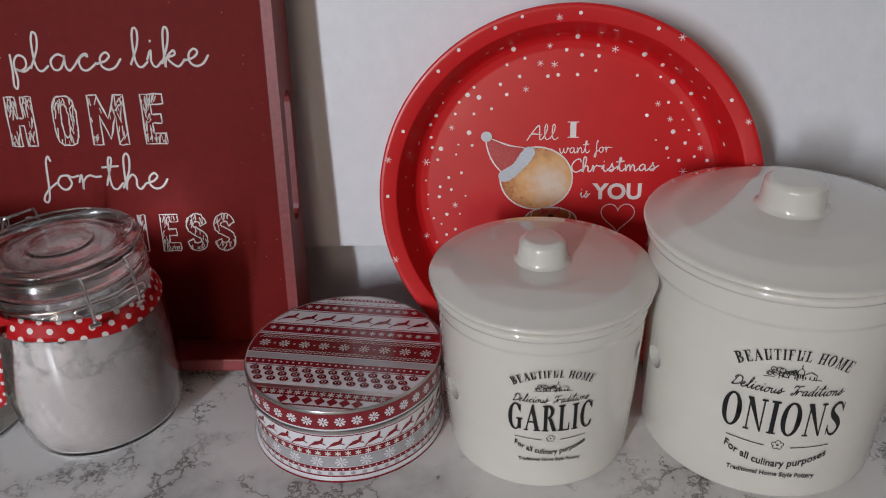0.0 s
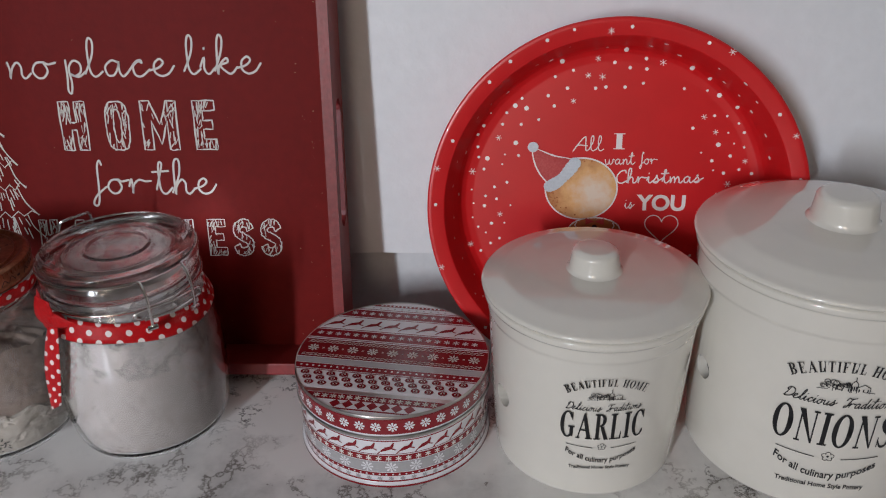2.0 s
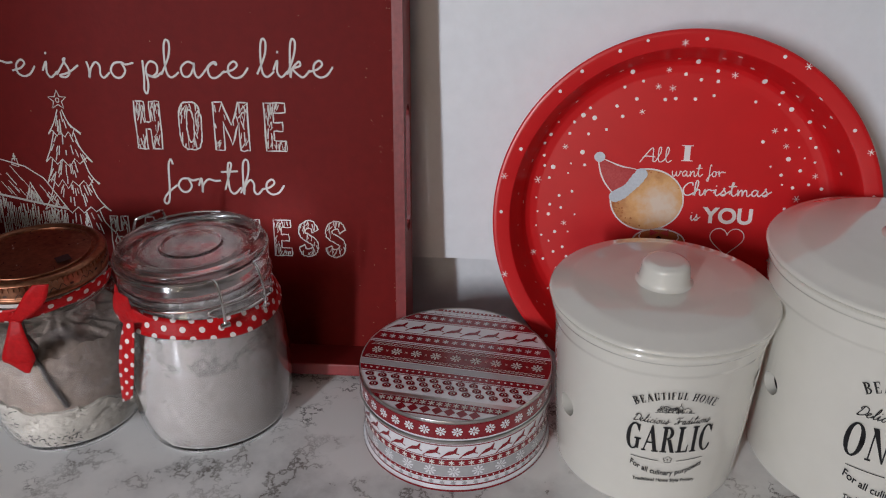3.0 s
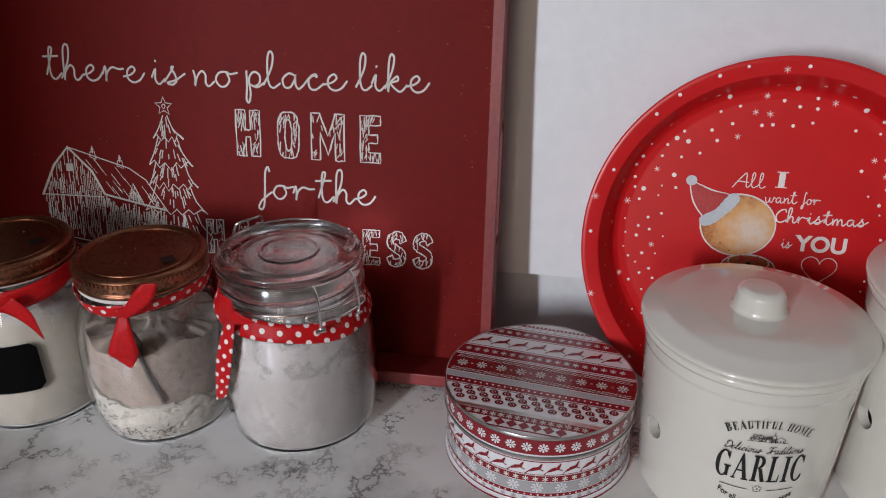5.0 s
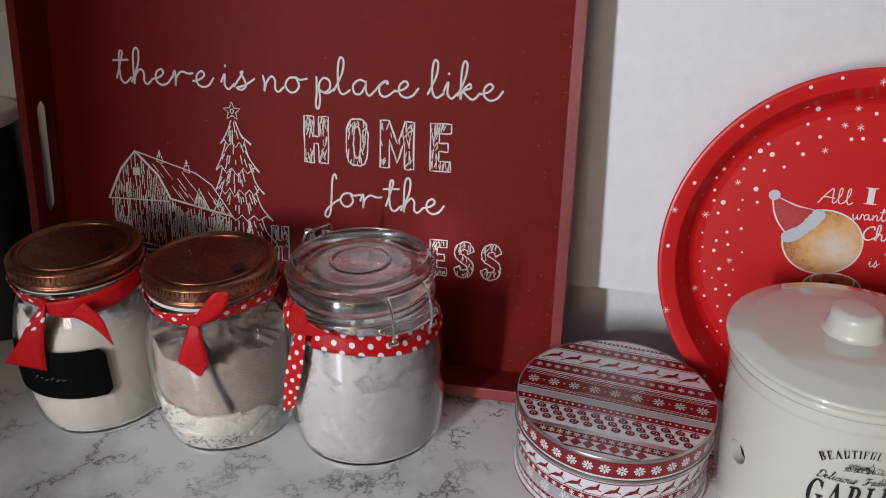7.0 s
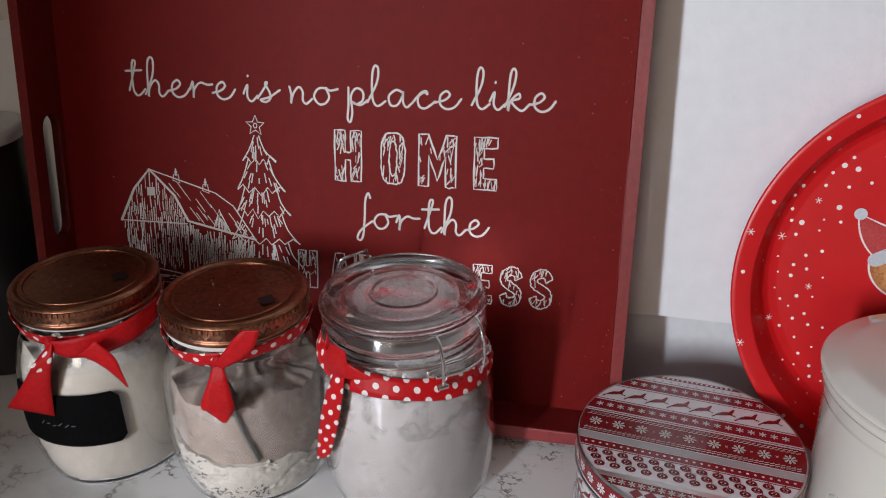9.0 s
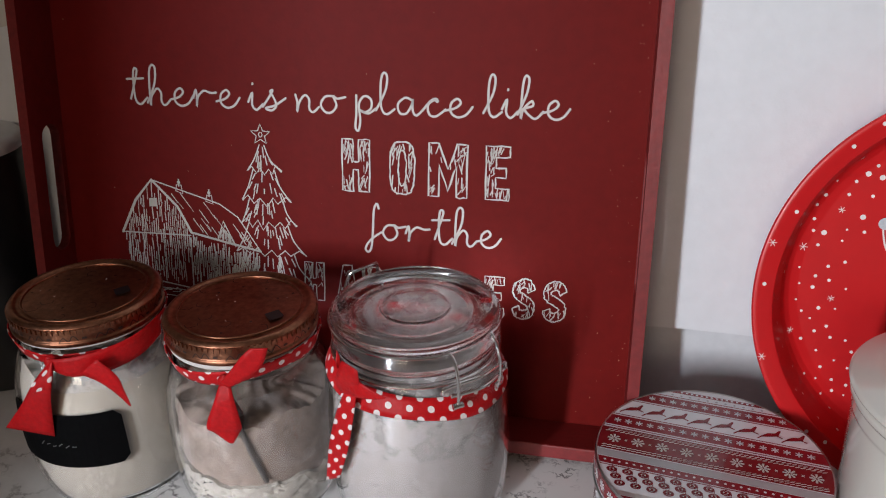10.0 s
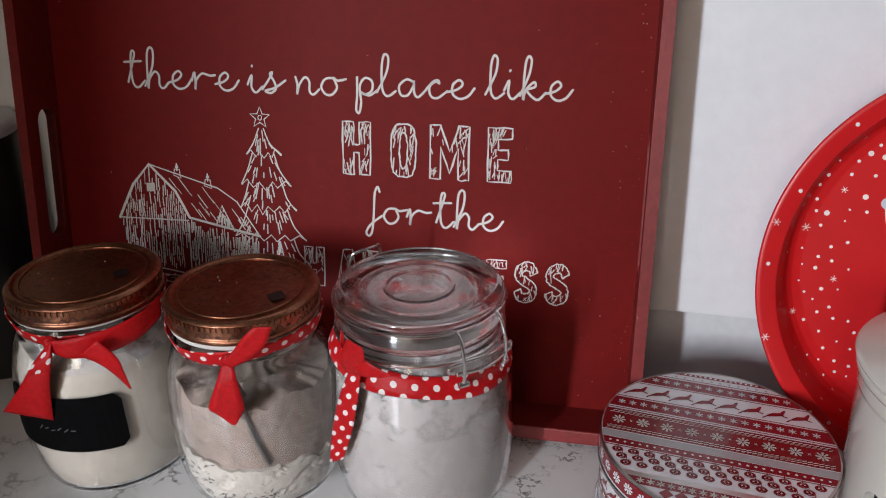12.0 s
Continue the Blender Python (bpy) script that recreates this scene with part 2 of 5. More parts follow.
class Ink:
    """Flat print: shapes in a plane, laid onto a surface by a function of (u, v)."""

    def __init__(self):
        self.shapes = []

    def poly(self, pts):
        self.shapes.append([tuple(map(float, q)) for q in pts])
        return self

    def dot(self, c, r, n=10, squash=1.0):
        return self.poly([(c[0] + r * math.cos(2 * math.pi * k / n), c[1] + r * squash * math.sin(2 * math.pi * k / n)) for k in range(n)])

    def stroke(self, pts, width, closed=False):
        """A ribbon along pts; width is one number or one for each point."""
        p = [np.array(q, float) for q in pts]
        m = len(p)
        w = [width] * m if isinstance(width, (int, float)) else list(width)
        left, right = [], []
        for i in range(m):
            a = p[(i - 1) % m] if closed or i else p[0]
            b = p[(i + 1) % m] if closed or i < m - 1 else p[-1]
            d = b - a
            d = d / (np.linalg.norm(d) + 1e-12)
            s = np.array((-d[1], d[0])) * w[i] / 2
            left.append(p[i] + s)
            right.append(p[i] - s)
        for i in range(m if closed else m - 1):
            j = (i + 1) % m
            self.poly((right[i], right[j], left[j], left[i]))
        if not closed:
            for i in (0, m - 1):
                self.dot(p[i], w[i] / 2, 8)
        return self

    def star(self, c, r, width, arms=6, turn=0.0):
        for k in range(arms // 2):
            a = turn + math.pi * k / (arms // 2)
            d = np.array((math.cos(a), math.sin(a))) * r
            self.stroke([np.array(c) - d, np.array(c) + d], width)
        return self

    def text(self, words, size, at, shear=0.0, weight=0.0, width=1.0, align="CENTER", spacing=1.0, bend=None):
        """Words in the built-in font; bend(u, v) may move every point."""
        cu = bpy.data.curves.new("words", "FONT")
        cu.body, cu.size, cu.shear, cu.offset = words, 1.0, shear, weight
        cu.align_x, cu.space_character, cu.resolution_u = align, spacing, 4
        ob = bpy.data.objects.new("words", cu)
        me = bpy.data.meshes.new_from_object(ob)
        for f in me.polygons:
            pts = []
            for i in f.vertices:
                u, v = me.vertices[i].co.x * size * width, me.vertices[i].co.y * size
                if bend:
                    u, v = bend(u, v)
                pts.append((at[0] + u, at[1] + v))
            self.poly(pts)
        bpy.data.objects.remove(ob)
        bpy.data.meshes.remove(me)
        bpy.data.curves.remove(cu)
        return self

    def lay(self, onto):
        bm = bmesh.new()
        for s in self.shapes:
            try:
                bm.faces.new([bm.verts.new(onto(u, v)) for u, v in s])
            except ValueError:
                pass
        return bm


def printed(name, ink, onto, mat, parent, label=""):
    """One printed mesh, whose faces all look the way of the surface."""
    bm = ink.lay(onto)
    me = bpy.data.meshes.new(name)
    bm.to_mesh(me)
    bm.free()
    me.materials.append(mat)
    ob = new(name, me)
    ob.parent = parent
    if label:
        tagged(ob, label)
    return ob


# ---- structure ----
WALL_Y, EDGE_Z, BAND_Y = 0.667, 0.0810, 0.651
X0, X1, Y0, FLOOR_Z, CEIL_Z = -2.3, 1.9, WIN_Y, -0.90, 1.50


def structure(name, bm, mat, label, category, smooth=False):
    return tagged(part(name, bm, mat, None, "", smooth), label, category, "", "structure")


def rough_slab(x0, x1, z0, z1, y, thick, nx, nz, depth):
    """A wall whose face is a little uneven, as old plaster is, and thicker towards its foot."""
    bm = bmesh.new()

    def face(z):
        return y - 0.1274 * max(0.355 - z, 0) if z < 0.33 else y - 0.0032 * max(1 - (z - 0.33) / 0.05, 0)
    g = [[bm.verts.new((x0 + (x1 - x0) * i / nx, face(z0 + (z1 - z0) * k / nz) - depth * noise.noise((i * 0.9, k * 0.9, 3.1)), z0 + (z1 - z0) * k / nz + (0.0012 * noise.noise((i * 0.7, 7.0, 0)) if k == 0 else 0)))
          for k in range(nz + 1)] for i in range(nx + 1)]
    for i in range(nx):
        for k in range(nz):
            bm.faces.new((g[i][k], g[i + 1][k], g[i + 1][k + 1], g[i][k + 1]))
    ext = bmesh.ops.extrude_face_region(bm, geom=bm.faces[:])
    for v in (e for e in ext["geom"] if isinstance(e, bmesh.types.BMVert)):
        v.co.y = y + thick
    return bm


structure("wall_north", rough_slab(X0, X1, EDGE_Z, CEIL_Z, WALL_Y, 0.12, 140, 60, 0.0012), M_WALL, "white painted uneven plaster wall above the worktop", "wall", True)
structure("trim_upstand", box_bm(X0, X1, BAND_Y, BAND_Y + 0.10, -0.002, EDGE_Z - 0.0015), M_BAND, "grey glossy painted band under the plaster edge", "upstand")
structure("wall_west", box_bm(X0 - 0.1, X0, Y0, BAND_Y + 0.1, FLOOR_Z, CEIL_Z), M_ROOM, "cream painted side wall", "wall")
structure("wall_east", box_bm(X1, X1 + 0.1, Y0, BAND_Y + 0.1, FLOOR_Z, CEIL_Z), M_ROOM, "cream painted side wall", "wall")
structure("ceiling", box_bm(X0 - 0.1, X1 + 0.1, Y0 - 0.1, BAND_Y + 0.1, CEIL_Z, CEIL_Z + 0.1), M_CEIL, "plain white ceiling", "ceiling")
structure("floor", box_bm(X0 - 0.1, X1 + 0.1, Y0 - 0.1, BAND_Y + 0.1, FLOOR_Z - 0.1, FLOOR_Z), M_FLOOR, "brown wooden floor", "floor")


def wall_with_window():
    bm = bmesh.new()
    mid = (WIN_X + WIN_W / 2 + FILL_X - FILL_W / 2) / 2
    for x0, x1, cx, cz, w, h in ((X0, mid, WIN_X, WIN_Z, WIN_W, WIN_H), (mid, X1, FILL_X, FILL_Z, FILL_W, FILL_H)):
        xs = (x0, cx - w / 2, cx + w / 2, x1)
        zs = (FLOOR_Z, cz - h / 2, cz + h / 2, CEIL_Z)
        for i in range(3):
            for k in range(3):
                if (i, k) != (1, 1):
                    box_bm(xs[i], xs[i + 1], Y0 - 0.1, Y0, zs[k], zs[k + 1], 0, bm)
    bmesh.ops.remove_doubles(bm, verts=bm.verts, dist=1e-5)
    return bm


# unseen slab added to keep window light off the left jars and tray
structure("added_shade_wall", box_bm(X0, -0.926, -1.05, -0.95, FLOOR_Z, CEIL_Z), M_ROOM, "cream painted unseen wall end, added to shade the left side", "wall")
structure("wall_south", wall_with_window(), M_ROOM, "cream painted wall with a window and an added opening for the fill lamp", "wall")
structure("worktop", box_bm(X0, X1, 0.06, BAND_Y + 0.02, -0.038, 0.0, 0.003), M_TOP, "white marble-patterned laminate worktop with grey veins", "worktop")
base = thing("base_cabinet", pose(0, 0, 0), "pale painted base cabinets below the worktop", "cabinet")
part("body", box_bm(X0 + 0.01, X1 - 0.01, 0.10, BAND_Y, FLOOR_Z, -0.040), M_CAB, base, "", False)


# ---- cream pottery jars ----
def pottery_profile(r0, r1, h, collar):
    """Outside and inside of the pot, from the middle of its foot up over the rim and down again."""
    out = [(0, 0.0012), (r0 - 0.012, 0.0012), (r0 - 0.0035, 0.0), (r0 - 0.0006, 0.0024), (r0, 0.011), (r0 + (r1 - r0) * 0.35, h * 0.35), (r1 - 0.0014, h - collar - 0.0020), (r1 - 0.0004, h - collar + 0.0006), (r1 + 0.0002, h - 0.0072), (r1 + 0.0022, h - 0.0052), (r1 + 0.0024, h - 0.0014), (r1 - 0.0005, h)]
    inn = [(r1 - 0.006, h), (r1 - 0.007, h - 0.01), (r0 - 0.007, 0.02), (r0 - 0.02, 0.007), (0, 0.007)]
    return rounded(out, 0.0018, 4) + rounded(inn, 0.003, 3)


def pottery_jar(name, at, turn, r0, r1, h, collar, rl, dome, knob, label, group):
    top = thing(name, pose(*at, 0, 0, turn), label, "storage jar", group)
    bm = lathe(pottery_profile(r0, r1, h, collar), 96)
    body = part("body", bm, M_CREAM, top)
    # a round vent hole on either side
    for side in (-1, 1):
        cut = bmesh.new()
        lathe([(0, -0.02), (0.0085, -0.02), (0.0085, 0.02), (0, 0.02)], 24, cut)
        z = h * 0.450
        r = r0 + (r1 - r0) * 0.55
        spin = pose(0, 0, 0, 0, 0, 24)
        bmesh.ops.transform(cut, matrix=spin @ pose(side * r, 0, z, 0, 90, 0), verts=cut.verts)
        tool = new("cutter", finish("cutter", cut, M_HOLE))
        mod = body.modifiers.new("hole", "BOOLEAN")
        mod.object, mod.solver = tool, "EXACT"
        tool.parent = top
        bpy.context.view_layer.update()
        me = bpy.data.meshes.new_from_object(body.evaluated_get(bpy.context.evaluated_depsgraph_get()))
        body.modifiers.clear()
        body.data = me
        bpy.data.objects.remove(tool)
    body.data.shade_smooth()
    body.data.set_sharp_from_angle(angle=radians(40))
    kr, kz = knob
    lid = rounded([(0, h - 0.010), (r1 - 0.010, h - 0.010), (r1 - 0.009, h + 0.0008), (rl - 0.003, h + 0.0008), (rl - 0.0006, h + 0.0014), (rl, h + 0.0030), (rl - 0.0012, h + 0.0048), (rl - 0.0060, h + 0.0062), (rl * 0.80, h + 0.0062 + (dome - 0.0062) * 0.50), (rl * 0.50, h + 0.0062 + (dome - 0.0062) * 0.86), (0, h + dome)], 0.0026, 5)
    cover = part("lid", lathe(lid, 96), M_CREAM, top)
    # black filler stands in for the shade inside the closed pot
    part("hole_dark_filler", lathe([(0, 0.0078), (r0 - 0.0085, 0.0078), (r1 - 0.0105, h - 0.014), (0, h - 0.014)], 64), M_BLACK, top, "black filler added for the shaded hollow behind the vent holes")
    zk = h + dome - 0.0012
    kp = rounded([(kr + 0.0065, zk - 0.0014), (kr + 0.0010, zk + 0.0016), (kr, zk + kz * 0.45), (kr - 0.0010, zk + kz - 0.0022), (kr - 0.0045, zk + kz), (0, zk + kz + 0.0008)], 0.0030, 6)
    part("knob", lathe(kp, 48), M_CREAM, cover)
    return top


def on_pot(r0, r1, h, lift=0.0003):
    """(u, v) metres on the pot's front, v up from the foot."""
    def onto(u, v):
        r = r0 + (r1 - r0) * v / (h - 0.016) + lift
        a = -math.pi / 2 + u / r
        return r * math.cos(a), r * math.sin(a), v
    return onto


garlic = pottery_jar("garlic_jar", (0.0815, 0.4903, 0), 2.0, 0.0664, 0.0735, 0.1350, 0.0160, 0.0775, 0.0122, (0.0168, 0.0165), "cream glazed pottery garlic jar with knobbed lid, black print", "pottery jars")
onion = pottery_jar("onion_jar", (0.2435, 0.4960, 0), -10.5, 0.0825, 0.0892, 0.1650, 0.0230, 0.0935, 0.0165, (0.0205, 0.0195), "large cream glazed pottery onion jar with knobbed lid, black print", "pottery jars")


# ---- red round plate ----
RIM, SLANT, DISH = 0.0137, 0.0090, 0.036
# inside of the dish: distance from where floor and wall would meet, height over the floor
TURN = [(-0.0120, 0.0), (-0.0060, 0.0010), (-0.0022, 0.0036), (0.0006, 0.0084), (0.0028, 0.0150), (SLANT, DISH - 0.0012)]


def plate():
    R = 0.1475
    lean = 11.4
    top = thing("round_serving_plate", pose(0.1073, 0.5510, 0.0008, -lean, 0, -2.6), "round red metal Christmas plate with white snow dots, propped upright", "plate")
    # turned about the axis that points to the viewer: floor, steep wall, flat rim and a rolled edge
    prof = rounded([(0, 0.0)] + [(R - RIM - SLANT + q, z) for q, z in TURN] + [(R - 0.0030, DISH + 0.0006), (R - 0.0008, DISH + 0.0002), (R, DISH - 0.0012), (R - 0.0008, DISH - 0.0026), (R - 0.0028, DISH - 0.0016), (R - RIM + 0.0008, DISH - 0.0026), (R - RIM - SLANT + 0.0045, 0.0140), (R - RIM - SLANT + 0.0010, 0.0030), (R - RIM - SLANT - 0.0050, -0.0006), (R - RIM - SLANT - 0.0130, -0.0012), (0, -0.0012)], 0.0011, 4)
    bm = lathe(prof, 144)
    bmesh.ops.transform(bm, matrix=pose(0, DISH, R, 90, 0, 0), verts=bm.verts)
    part("dish", bm, M_PLATE, top)
    return top, R


plate_top, PLATE_R = plate()


# ---- wooden tray ----
TRAY_W, TRAY_H, TRAY_D, BOARD, SIDE = 0.477, 0.350, 0.045, 0.0105, 0.0082
TRAY_RIGHT = TRAY_W / 2 + 0.0022


def slotted_side(depth, h, z0, z1, slot):
    """A side board with a long rounded hand hole, as a plate of the depth and height."""
    bm = bmesh.new()
    outer = [(0, 0), (depth, 0), (depth, h), (0, h)]
    w, c = slot / 2, depth * 0.53
    inner = [(c + w * math.cos(a), z1 - w + w * math.sin(a)) for a in np.linspace(0, math.pi, 9)] + [(c + w * math.cos(a), z0 + w + w * math.sin(a)) for a in np.linspace(math.pi, 2 * math.pi, 9)]
    edges = []
    for loop in (outer, inner):
        vs = [bm.verts.new((0, y, z)) for y, z in loop]
        edges += [bm.edges.new((vs[i], vs[(i + 1) % len(vs)])) for i in range(len(vs))]
    bmesh.ops.triangle_fill(bm, edges=edges, use_beauty=True)
    ext = bmesh.ops.extrude_face_region(bm, geom=bm.faces[:])
    bmesh.ops.translate(bm, vec=(SIDE, 0, 0), verts=[e for e in ext["geom"] if isinstance(e, bmesh.types.BMVert)])
    return bm


tray = thing("wooden_tray", pose(-0.3485, 0.5500, 0.0086, -10.5, 0, 0), "dark red painted wooden tray with white lettering, leaning upright", "tray")
hw = TRAY_W / 2
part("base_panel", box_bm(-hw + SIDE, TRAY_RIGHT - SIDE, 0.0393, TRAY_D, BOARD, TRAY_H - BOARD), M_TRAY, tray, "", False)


def tray_board(name, bm):
    """A board whose front edge is worn paler than its sides."""
    bm.normal_update()
    for f in bm.faces:
        f.material_index = 1 if f.normal.y < -0.6 else 0
    part(name, bm, [M_BOARD, M_EDGE], tray, "", False)


tray_board("bottom_board", box_bm(-hw + SIDE, TRAY_RIGHT - SIDE, 0, TRAY_D, 0, BOARD, 0.0012))
tray_board("top_board", box_bm(-hw + SIDE, TRAY_RIGHT - SIDE, 0, TRAY_D, TRAY_H - BOARD, TRAY_H, 0.0012))
for x in (-hw, TRAY_RIGHT - SIDE):
    bm = slotted_side(TRAY_D, TRAY_H, 0.124, 0.228, 0.021)
    bmesh.ops.translate(bm, vec=(x, 0, 0), verts=bm.verts)
    bmesh.ops.recalc_face_normals(bm, faces=bm.faces)
    tray_board("side_board", bm)


# ---- round tin ----
def tin():
    top = thing("biscuit_tin", pose(-0.0627, 0.5035, 0, 0, 0, -4), "round Christmas tin with red, white and grey knitted-pattern bands", "tin")
    r = 0.0715
    part("body", lathe(rounded([(0, 0.0015), (r - 0.003, 0.0015), (r - 0.001, 0.0), (r + 0.0018, 0.0008), (r + 0.0018, 0.003), (r, 0.0045), (r, 0.045), (r - 0.0015, 0.047), (r - 0.0015, 0.055)], 0.0009, 3), 96), M_TIN_WHITE, top)
    part("lid", lathe(rounded([(r + 0.0008, 0.0452), (r + 0.0022, 0.0448), (r + 0.0022, 0.0465), (r + 0.0016, 0.048), (r + 0.0016, 0.0625), (r + 0.0014, 0.0645), (r + 0.0009, 0.0647), (r + 0.0004, 0.0640), (0, 0.0640)], 0.0009, 3), 96), M_STEEL, top, "steel lid with a printed top")
    return top


tin_top = tin()


# ---- glass jars ----
def jar_glass(prof, thick):
    """A closed glass wall: outside up, inside down."""
    inner = []
    for (r, z) in prof[::-1]:
        inner.append((max(r - thick, 0), z + (thick * 1.6 if z < 0.012 else 0)))
    inner[-1] = (0, thick * 2)
    return prof + inner


def canister(name, at, turn, r, rn, h, label, clear=False):
    top = thing(name, pose(*at, 0, 0, turn), label, "glass jar", "glass jars of baking supplies")
    prof = smooth_line([(r * 0.66, 0.0), (r * 0.76, 0.0018), (r * 0.905, 0.013), (r * 0.985, 0.036), (r, 0.062), (r * 0.970, 0.090), (r * 0.885, 0.110), (rn + 0.003, 0.1195), (rn, 0.1235), (rn, h)], 5)
    prof = [(0, 0.003), (r * 0.60, 0.003)] + [tuple(q) for q in prof]
    part("glass_body", lathe(jar_glass(prof, 0.0028), 72), M_GLASS, top).visible_shadow = not clear
    return top, prof


def copper_lid(top, r, z0, h):
    prof = rounded([(r - 0.0015, z0), (r + 0.0007, z0 + 0.0003), (r + 0.0008, z0 + 0.0030), (r - 0.0003, z0 + 0.0042), (r, z0 + h * 0.80), (r + 0.0004, z0 + h * 0.86), (r - 0.0015, z0 + h), (r - 0.0035, z0 + h + 0.0004), (r - 0.006, z0 + h - 0.0012), (0, z0 + h - 0.0008)], 0.0010, 3)
    lid = part("lid", lathe(prof, 96), M_COPPER, top, "embossed copper-coloured screw lid")
    return lid


jar_one, prof_one = canister("flour_jar", (-0.4842, 0.4935, 0), 0, 0.0596, 0.0455, 0.1362, "glass jar full of white flour, copper lid, black label", True)
lid_one = copper_lid(jar_one, 0.0492, 0.1370, 0.0155)
jar_two, prof_two = canister("sugar_jar", (-0.3705, 0.4938, 0), 0, 0.0586, 0.0450, 0.1362, "part-full glass jar with copper lid, red bow and a spoon inside", True)
lid_two = copper_lid(jar_two, 0.0490, 0.1368, 0.0155)


def clip_jar():
    top = thing("clip_top_jar", pose(-0.2549, 0.5040, 0, 0, 0, 12), "clip-top glass jar of lumpy white sugar with a dotted ribbon", "glass jar", "glass jars of baking supplies")
    r = 0.0616
    prof = [(0, 0.003), (r * 0.62, 0.003)] + [tuple(q) for q in smooth_line([(r * 0.70, 0.0), (r * 0.80, 0.002), (r * 0.94, 0.014), (r, 0.042), (r * 0.99, 0.080), (r * 0.935, 0.110), (0.0540, 0.1235), (0.0520, 0.1300), (0.0535, 0.1345), (0.0535, 0.1388)], 5)]
    part("glass_body", lathe(jar_glass(prof, 0.003), 72), M_GLASS, top).visible_shadow = False
    lid = rounded([(0, 0.1522), (0.0330, 0.1522), (0.0425, 0.1500), (0.0465, 0.1394), (0.0530, 0.1394), (0.0546, 0.1420), (0.0542, 0.1485), (0.0524, 0.1510), (0.0538, 0.1548), (0.0530, 0.1585), (0.0490, 0.1606), (0.0440, 0.1596), (0.0395, 0.1572), (0.0375, 0.1560), (0.0350, 0.1566), (0.0235, 0.1572), (0.0215, 0.1586), (0.0195, 0.1572), (0, 0.1572)], 0.0012, 4)
    part("lid", lathe(lid, 72), M_DUSTED, top, "domed glass lid with moulded rings").visible_shadow = False
    return top, prof


jar_three, prof_three = clip_jar()


# ---- lettering kits ----
def inside(p, poly):
    hit = False
    for (x0, y0), (x1, y1) in zip(poly, poly[1:] + poly[:1]):
        if (y0 > p[1]) != (y1 > p[1]) and p[0] < (x1 - x0) * (p[1] - y0) / (y1 - y0) + x0:
            hit = not hit
    return hit


# flowing pen script: each letter is a few pen positions, with the height of a small letter as 1
SCRIPT = {}
SCRIPT["t"] = [[(0, 0.3), (0.26, 1.5), (0.34, 2.0), (0.22, 2.05), (0.16, 1.4), (0.2, 0.3), (0.42, 0), (0.72, 0.4)], [(-0.12, 1.45), (0.6, 1.52)]]
SCRIPT["h"] = [[(0, 0.1), (0.35, 1.2), (0.42, 2.1), (0.28, 2.3), (0.15, 1.8), (0.13, 0), (0.2, 0.5), (0.45, 0.95), (0.62, 0.7), (0.62, 0.2), (0.78, 0), (1.02, 0.35)]]
SCRIPT["e"] = [[(0, 0.35), (0.35, 0.5), (0.55, 0.8), (0.42, 1.02), (0.2, 0.75), (0.2, 0.25), (0.45, 0), (0.75, 0.15), (0.98, 0.6)]]
SCRIPT["r"] = [[(0, 0.5), (0.12, 0.98), (0.15, 0.5), (0.13, 0), (0.2, 0.55), (0.45, 0.92), (0.75, 0.82), (0.98, 0.85)]]
SCRIPT["i"] = [[(0, 0.45), (0.18, 1.0), (0.16, 0.3), (0.34, 0), (0.6, 0.35)], [(0.2, 1.5), (0.21, 1.55)]]
SCRIPT["s"] = [[(0, 0.2), (0.35, 0.95), (0.42, 1.2), (0.33, 1.08), (0.5, 0.65), (0.55, 0.25), (0.35, 0), (0.12, 0.12), (0.5, 0.3), (0.95, 0.75)]]
SCRIPT["n"] = [[(0.05, 0.95), (0.12, 0.5), (0.1, 0), (0.2, 0.55), (0.42, 0.95), (0.58, 0.7), (0.58, 0.2), (0.72, 0), (0.95, 0.3)]]
SCRIPT["o"] = [[(0.58, 0.95), (0.25, 0.9), (0.08, 0.45), (0.25, 0.04), (0.5, 0.05), (0.68, 0.45), (0.56, 0.93), (0.72, 0.82), (1.02, 0.92)]]
SCRIPT["p"] = [[(0.1, 1.0), (0.1, 0), (0.06, -0.8), (0.17, -1.0), (0.25, -0.4), (0.2, 0.5), (0.4, 0.97), (0.66, 0.8), (0.66, 0.3), (0.42, 0.05), (0.24, 0.18), (0.55, 0.0), (0.85, 0.3)]]
SCRIPT["l"] = [[(0, 0.2), (0.35, 1.3), (0.42, 2.1), (0.28, 2.3), (0.18, 1.7), (0.2, 0.4), (0.4, 0), (0.7, 0.3)]]
SCRIPT["a"] = [[(0.65, 0.85), (0.4, 0.97), (0.13, 0.6), (0.2, 0.1), (0.45, 0.1), (0.65, 0.6), (0.68, 0.92), (0.68, 0.3), (0.82, 0), (1.05, 0.3)]]
SCRIPT["c"] = [[(0, 0.3), (0.3, 0.85), (0.5, 0.97), (0.55, 0.8), (0.42, 0.9), (0.2, 0.6), (0.25, 0.1), (0.5, 0), (0.85, 0.4)]]
SCRIPT["k"] = [[(0, 0.2), (0.3, 1.3), (0.38, 2.1), (0.25, 2.3), (0.15, 1.7), (0.12, 0), (0.2, 0.5), (0.5, 0.95), (0.55, 0.7), (0.25, 0.5), (0.5, 0.1), (0.7, 0.02), (0.95, 0.4)]]
SCRIPT["f"] = [[(0.5, 1.95), (0.42, 2.25), (0.3, 1.8), (0.26, 0.5), (0.2, -0.5), (0.08, -0.85), (-0.05, -0.7), (0.05, -0.3), (0.3, 0.1), (0.6, 0.45)]]
